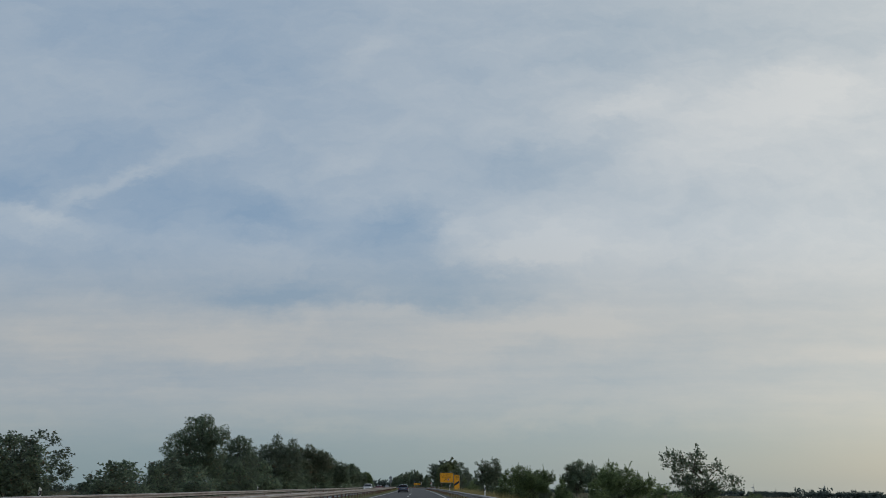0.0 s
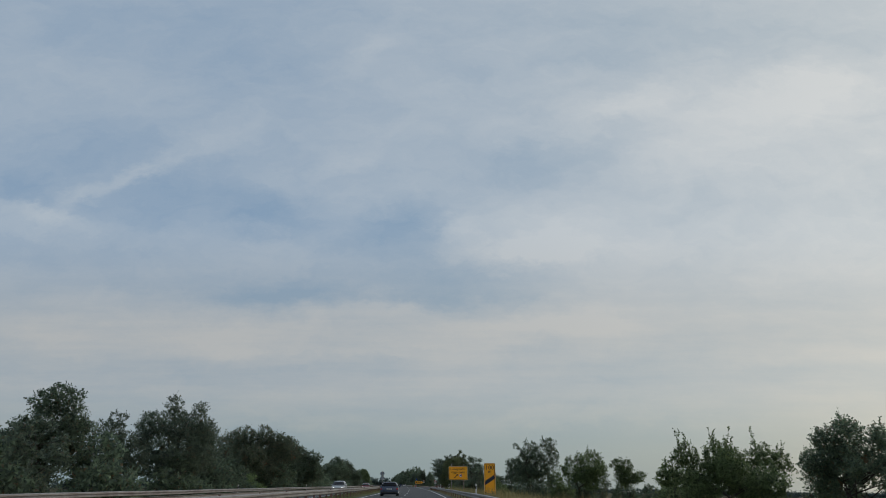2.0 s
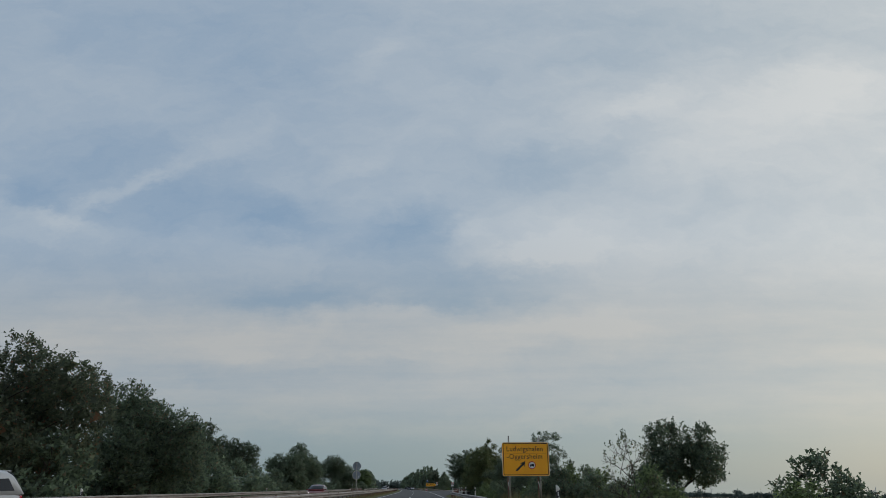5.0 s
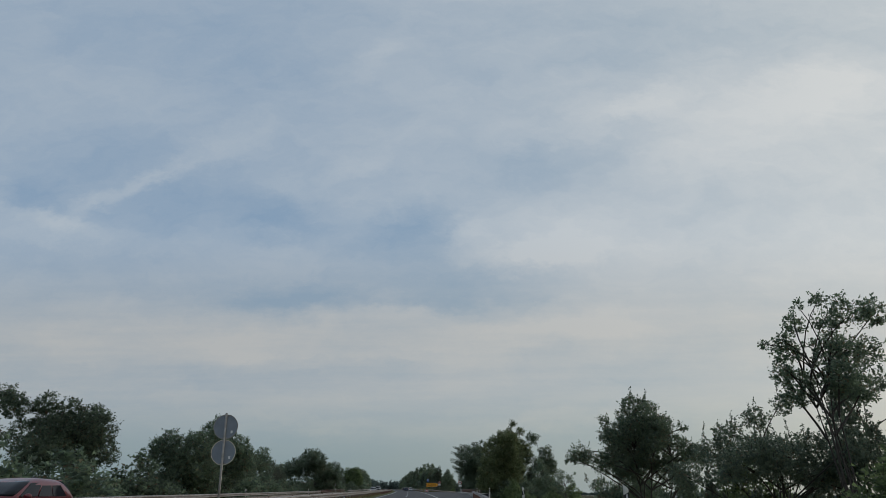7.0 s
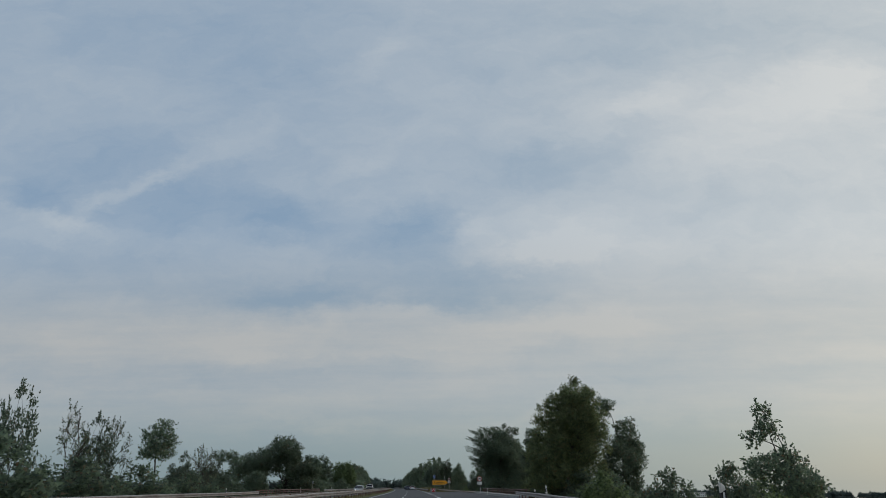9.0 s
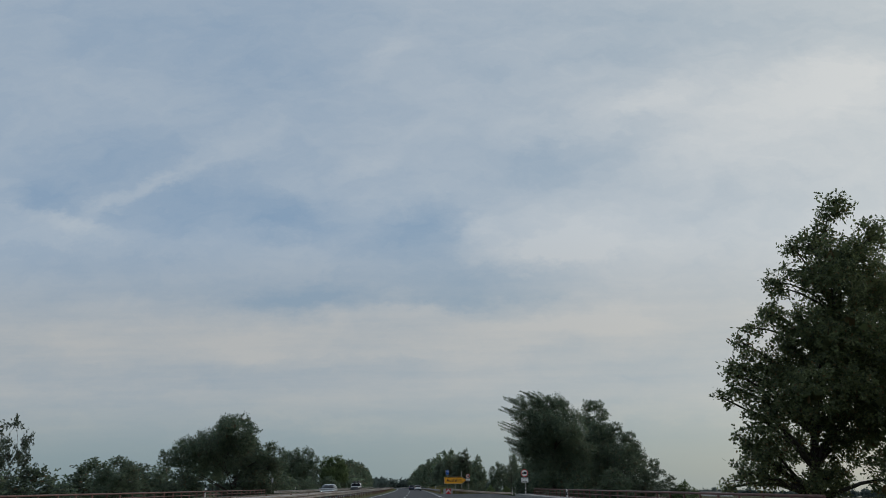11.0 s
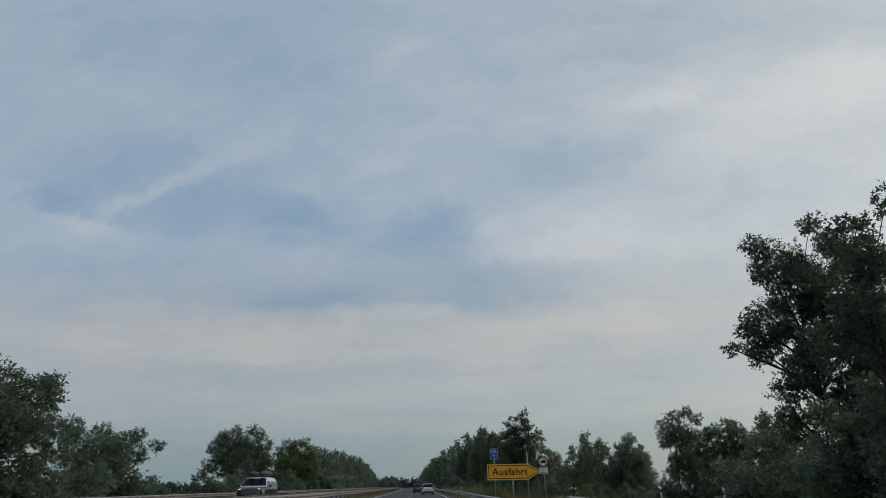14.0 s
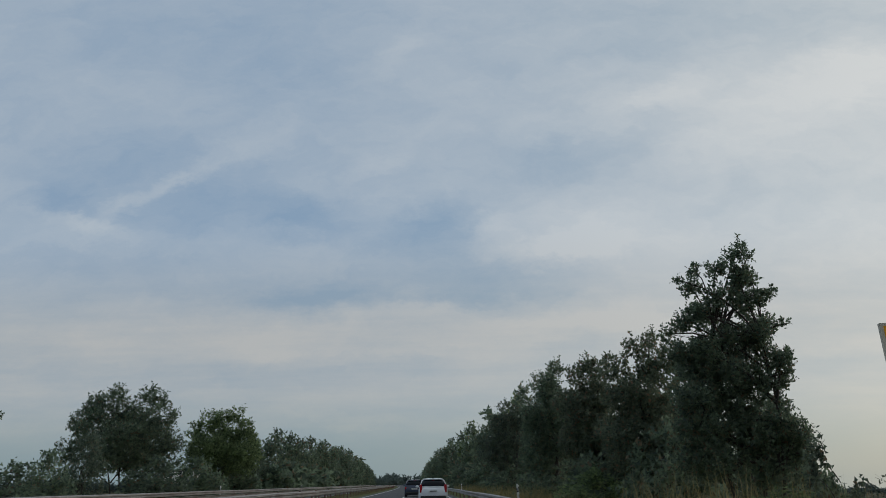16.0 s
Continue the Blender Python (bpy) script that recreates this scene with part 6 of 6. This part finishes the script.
        bmesh.ops.transform(hl, matrix=Matrix.Translation((0, front - 0.08, hood - 0.32 + 0.12 * boxy)), verts=hl.verts)
        lamp = part("headlamp", hl, LENS_CLEAR, ob)
        if lamps_on:
            part("bulb", plate(disc(sx * hw * 0.62, hood - 0.245 + 0.12 * boxy, 0.075, 16), front - 0.05, front - 0.03), LAMP_ON, lamp, "lit headlamp bulb")
        for yw in (back + 0.72, front - 0.82):
            w = bmesh.new()
            bmesh.ops.create_cone(w, cap_ends=True, segments=24, radius1=0.31, radius2=0.31, depth=0.2)
            bmesh.ops.bevel(w, geom=[e for e in w.edges if abs(e.verts[0].co.z - e.verts[1].co.z) < 1e-4], offset=0.03, segments=2, affect="EDGES")
            bmesh.ops.transform(w, matrix=pose(sx * (hw - 0.11), yw, 0.31, 0, 90, 0), verts=w.verts)
            wheel = part("wheel", w, RUBBER, ob)
            r = bmesh.new()
            bmesh.ops.create_cone(r, cap_ends=True, segments=20, radius1=0.2, radius2=0.16, depth=0.03)
            bmesh.ops.transform(r, matrix=pose(sx * (hw - 0.005), yw, 0.31, 0, 90 * sx, 0), verts=r.verts)
            part("rim", r, RIM, wheel)
    part("rear_bumper", box(-hw * 0.86, hw * 0.86, back - 0.03, back + 0.2, 0.26, 0.42, 0.04), TRIM, ob)
    part("front_grille", box(-hw * 0.55, hw * 0.55, front - 0.12, front + 0.012, 0.3, 0.5, 0.03), TRIM, ob)
    for y, side in ((back - 0.012, -1), (front + 0.014, 1)):
        zp = 0.62 if side < 0 else 0.36
        p = part("number_plate", box(-0.26, 0.26, min(y, y + 0.02 * side), max(y, y + 0.02 * side), zp, zp + 0.11), SIGN_WHITE, ob)
        part("plate_bar", box(-0.2, 0.2, y + 0.02 * side - 0.003, y + 0.02 * side + 0.003, zp + 0.03, zp + 0.08), SIGN_BLACK, p)
    fin = plate([(0, 0), (0.16, 0), (0.02, 0.09)], -0.02, 0.02)
    bmesh.ops.transform(fin, matrix=Matrix.Translation((0, yb + 0.75, height - 0.01)) @ pose(0, 0, 0, 0, 0, 90), verts=fin.verts)
    part("aerial_fin", fin, TRIM, ob)
    part("aerial_foot", box(-0.04, 0.04, yb + 0.68, yb + 0.92, height - 0.01, height + 0.035, 0.012), TRIM, ob)
    if roofbox:
        rack = part("roof_rack", tube([(-hw * 0.7, yb + 0.7, height + 0.06), (hw * 0.7, yb + 0.7, height + 0.06)], 0.03, 6), TRIM, ob)
        part("rack_bar", tube([(-hw * 0.7, yf - 0.9, height + 0.06), (hw * 0.7, yf - 0.9, height + 0.06)], 0.03, 6), TRIM, rack)
        load = tube([(-hw * 0.42, yb - 0.1, height + 0.20), (-hw * 0.42, yb + 0.5, height + 0.22), (-hw * 0.42, yf - 0.8, height + 0.22), (-hw * 0.42, yf + 0.3, height + 0.20)], [0.08, 0.17, 0.17, 0.07], 10)
        part("roof_load", load, TRIM, ob, "long dark bundle strapped on the roof", smooth=True)
        part("roof_load", tube([(hw * 0.30, yb, height + 0.19), (hw * 0.30, yb + 0.6, height + 0.21), (hw * 0.30, yf - 0.7, height + 0.21), (hw * 0.30, yf + 0.2, height + 0.19)], [0.07, 0.15, 0.15, 0.06], 10), TRIM, ob, "long dark bundle strapped on the roof", smooth=True)
    part("floor_pan", box(-hw * 0.9, hw * 0.9, back + 0.3, front - 0.3, 0.16, 0.24), TRIM, ob)
    return ob


GREY_PAINT = car_paint("grey_blue_car_paint", (0.055, 0.070, 0.115))
WHITE_PAINT, BLUE_PAINT = car_paint("white_car_paint", (0.75, 0.76, 0.78)), car_paint("dark_blue_car_paint", (0.03, 0.04, 0.075))
SILVER_PAINT, RED_PAINT, BLACK_PAINT = car_paint("silver_car_paint", (0.42, 0.43, 0.45)), car_paint("red_car_paint", (0.16, 0.02, 0.025)), car_paint("black_car_paint", (0.015, 0.016, 0.018))
car("hatchback", place_on_road(496.5, 0.5), WHITE_PAINT, "white hatchback driving ahead in the outer lane", (3.95, 1.74, 1.40), tall_lamps=True)
car("family_car", place_on_road(518, -0.82), BLUE_PAINT, "dark blue hatchback with red tail lamps in the overtaking lane", (4.35, 1.8, 1.45))
car("saloon_car", place_on_road(610, 0.2), BLACK_PAINT, "black car far ahead on the road", (4.4, 1.8, 1.45))
car("estate_car", place_on_road(401, -11.5, 0, 180), SILVER_PAINT, "silver oncoming car with lit headlamps", (4.5, 1.8, 1.46), lamps_on=True)
car("off_road_car", place_on_road(445, -11.6, 0, 180), BLACK_PAINT, "dark boxy off-road car, white roof with long bundles", (4.6, 1.9, 1.83), roofbox=True, boxy=0.8, lamps_on=True, roof_paint=WHITE_PAINT)
car("sport_utility_car", place_on_road(158, -11.4, 0, 180), SILVER_PAINT, "silver oncoming car with lit headlamps on the far carriageway", (4.5, 1.82, 1.62), lamps_on=True, boxy=0.2)
car("crossover_car", place_on_road(131, -3.25), GREY_PAINT, "grey-blue car with a dark rear window in the overtaking lane", (4.3, 1.82, 1.36))
car("compact_car", place_on_road(218, -11.5, 0, 180), RED_PAINT, "dark red oncoming car on the far carriageway", (4.2, 1.76, 1.45), lamps_on=True)


# ------------------------------------------------------------ houses and far things
def house(s, d, w, l, eaves, turn, label, storeys=2, flat=False):
    p = road(s, d, level(d))
    ob = thing("house", pose(p.x, p.y, p.z - 0.3, 0, 0, turn), label, "house")
    part("wall", box(-w / 2, w / 2, -l / 2, l / 2, 0, eaves), PLASTER, ob)
    if flat:
        part("roof", box(-w / 2 - 0.2, w / 2 + 0.2, -l / 2 - 0.2, l / 2 + 0.2, eaves, eaves + 0.35), CONCRETE, ob)
    else:
        bm = bmesh.new()
        a = [bm.verts.new((x, -l / 2 - 0.4, z)) for x, z in ((-w / 2 - 0.4, eaves - 0.1), (w / 2 + 0.4, eaves - 0.1), (0, eaves + w * 0.38))]
        b = [bm.verts.new((v.co.x, l / 2 + 0.4, v.co.z)) for v in a]
        bm.faces.new(a), bm.faces.new(b[::-1])
        for i in range(3):
            bm.faces.new((a[i], b[i], b[(i + 1) % 3], a[(i + 1) % 3]))
        part("roof", bm, ROOF_TILE, ob)
    n = max(2, int(w / 2.4))
    for k in range(storeys):
        z = 0.9 + k * eaves / storeys
        for i in range(n):
            x = -w / 2 + (i + 0.5) * w / n
            f = part("window", box(x - 0.5, x + 0.5, -l / 2 - 0.04, -l / 2 + 0.05, z, z + 1.3), SIGN_WHITE, ob)
            part("pane", box(x - 0.42, x + 0.42, -l / 2 - 0.05, -l / 2 - 0.041, z + 0.08, z + 1.22), GLASS, f)
    return ob


house(640, -61, 8, 10, 7.2, 15, "white plastered block of flats behind the trees", 4, True)
house(1180, 430, 40, 18, 5.5, -20, "long pale shed far off among the fields", 2, True)


def wind_turbine(s, d, tall, turn):
    p = road(s, d, level(d))
    ob = thing("wind_turbine", pose(p.x, p.y, p.z, 0, 0, turn), "white three-bladed wind turbine on the horizon", "wind turbine", "wind turbines")
    part("tower", tube([(0, 0, -1), (0, 0, tall)], [1.6, 0.9], 12), SIGN_WHITE, ob, smooth=True)
    part("nacelle", box(-1, 1, -2, 4, tall - 1, tall + 1, 0.3), SIGN_WHITE, ob)
    for k in range(3):
        a = radians(120 * k + turn * 3)
        c, sn = math.sin(a), math.cos(a)
        bm = loft([[(c * r + sn * q * w, -2.3 + e, tall + sn * r - c * q * w) for q, e in ((-1, 0), (0, -0.2), (1, 0), (0, 0.2))] for r, w in ((0.6, 0.5), (5, 1.1), (tall * 0.42, 0.15))])
        part("blade", bm, SIGN_WHITE, ob)


wind_turbine(2150, 1190, 28, 10)
wind_turbine(2250, 1330, 33, 25)
wind_turbine(1700, 1116, 24, 40)
wind_turbine(1700, 1347, 27, 5)
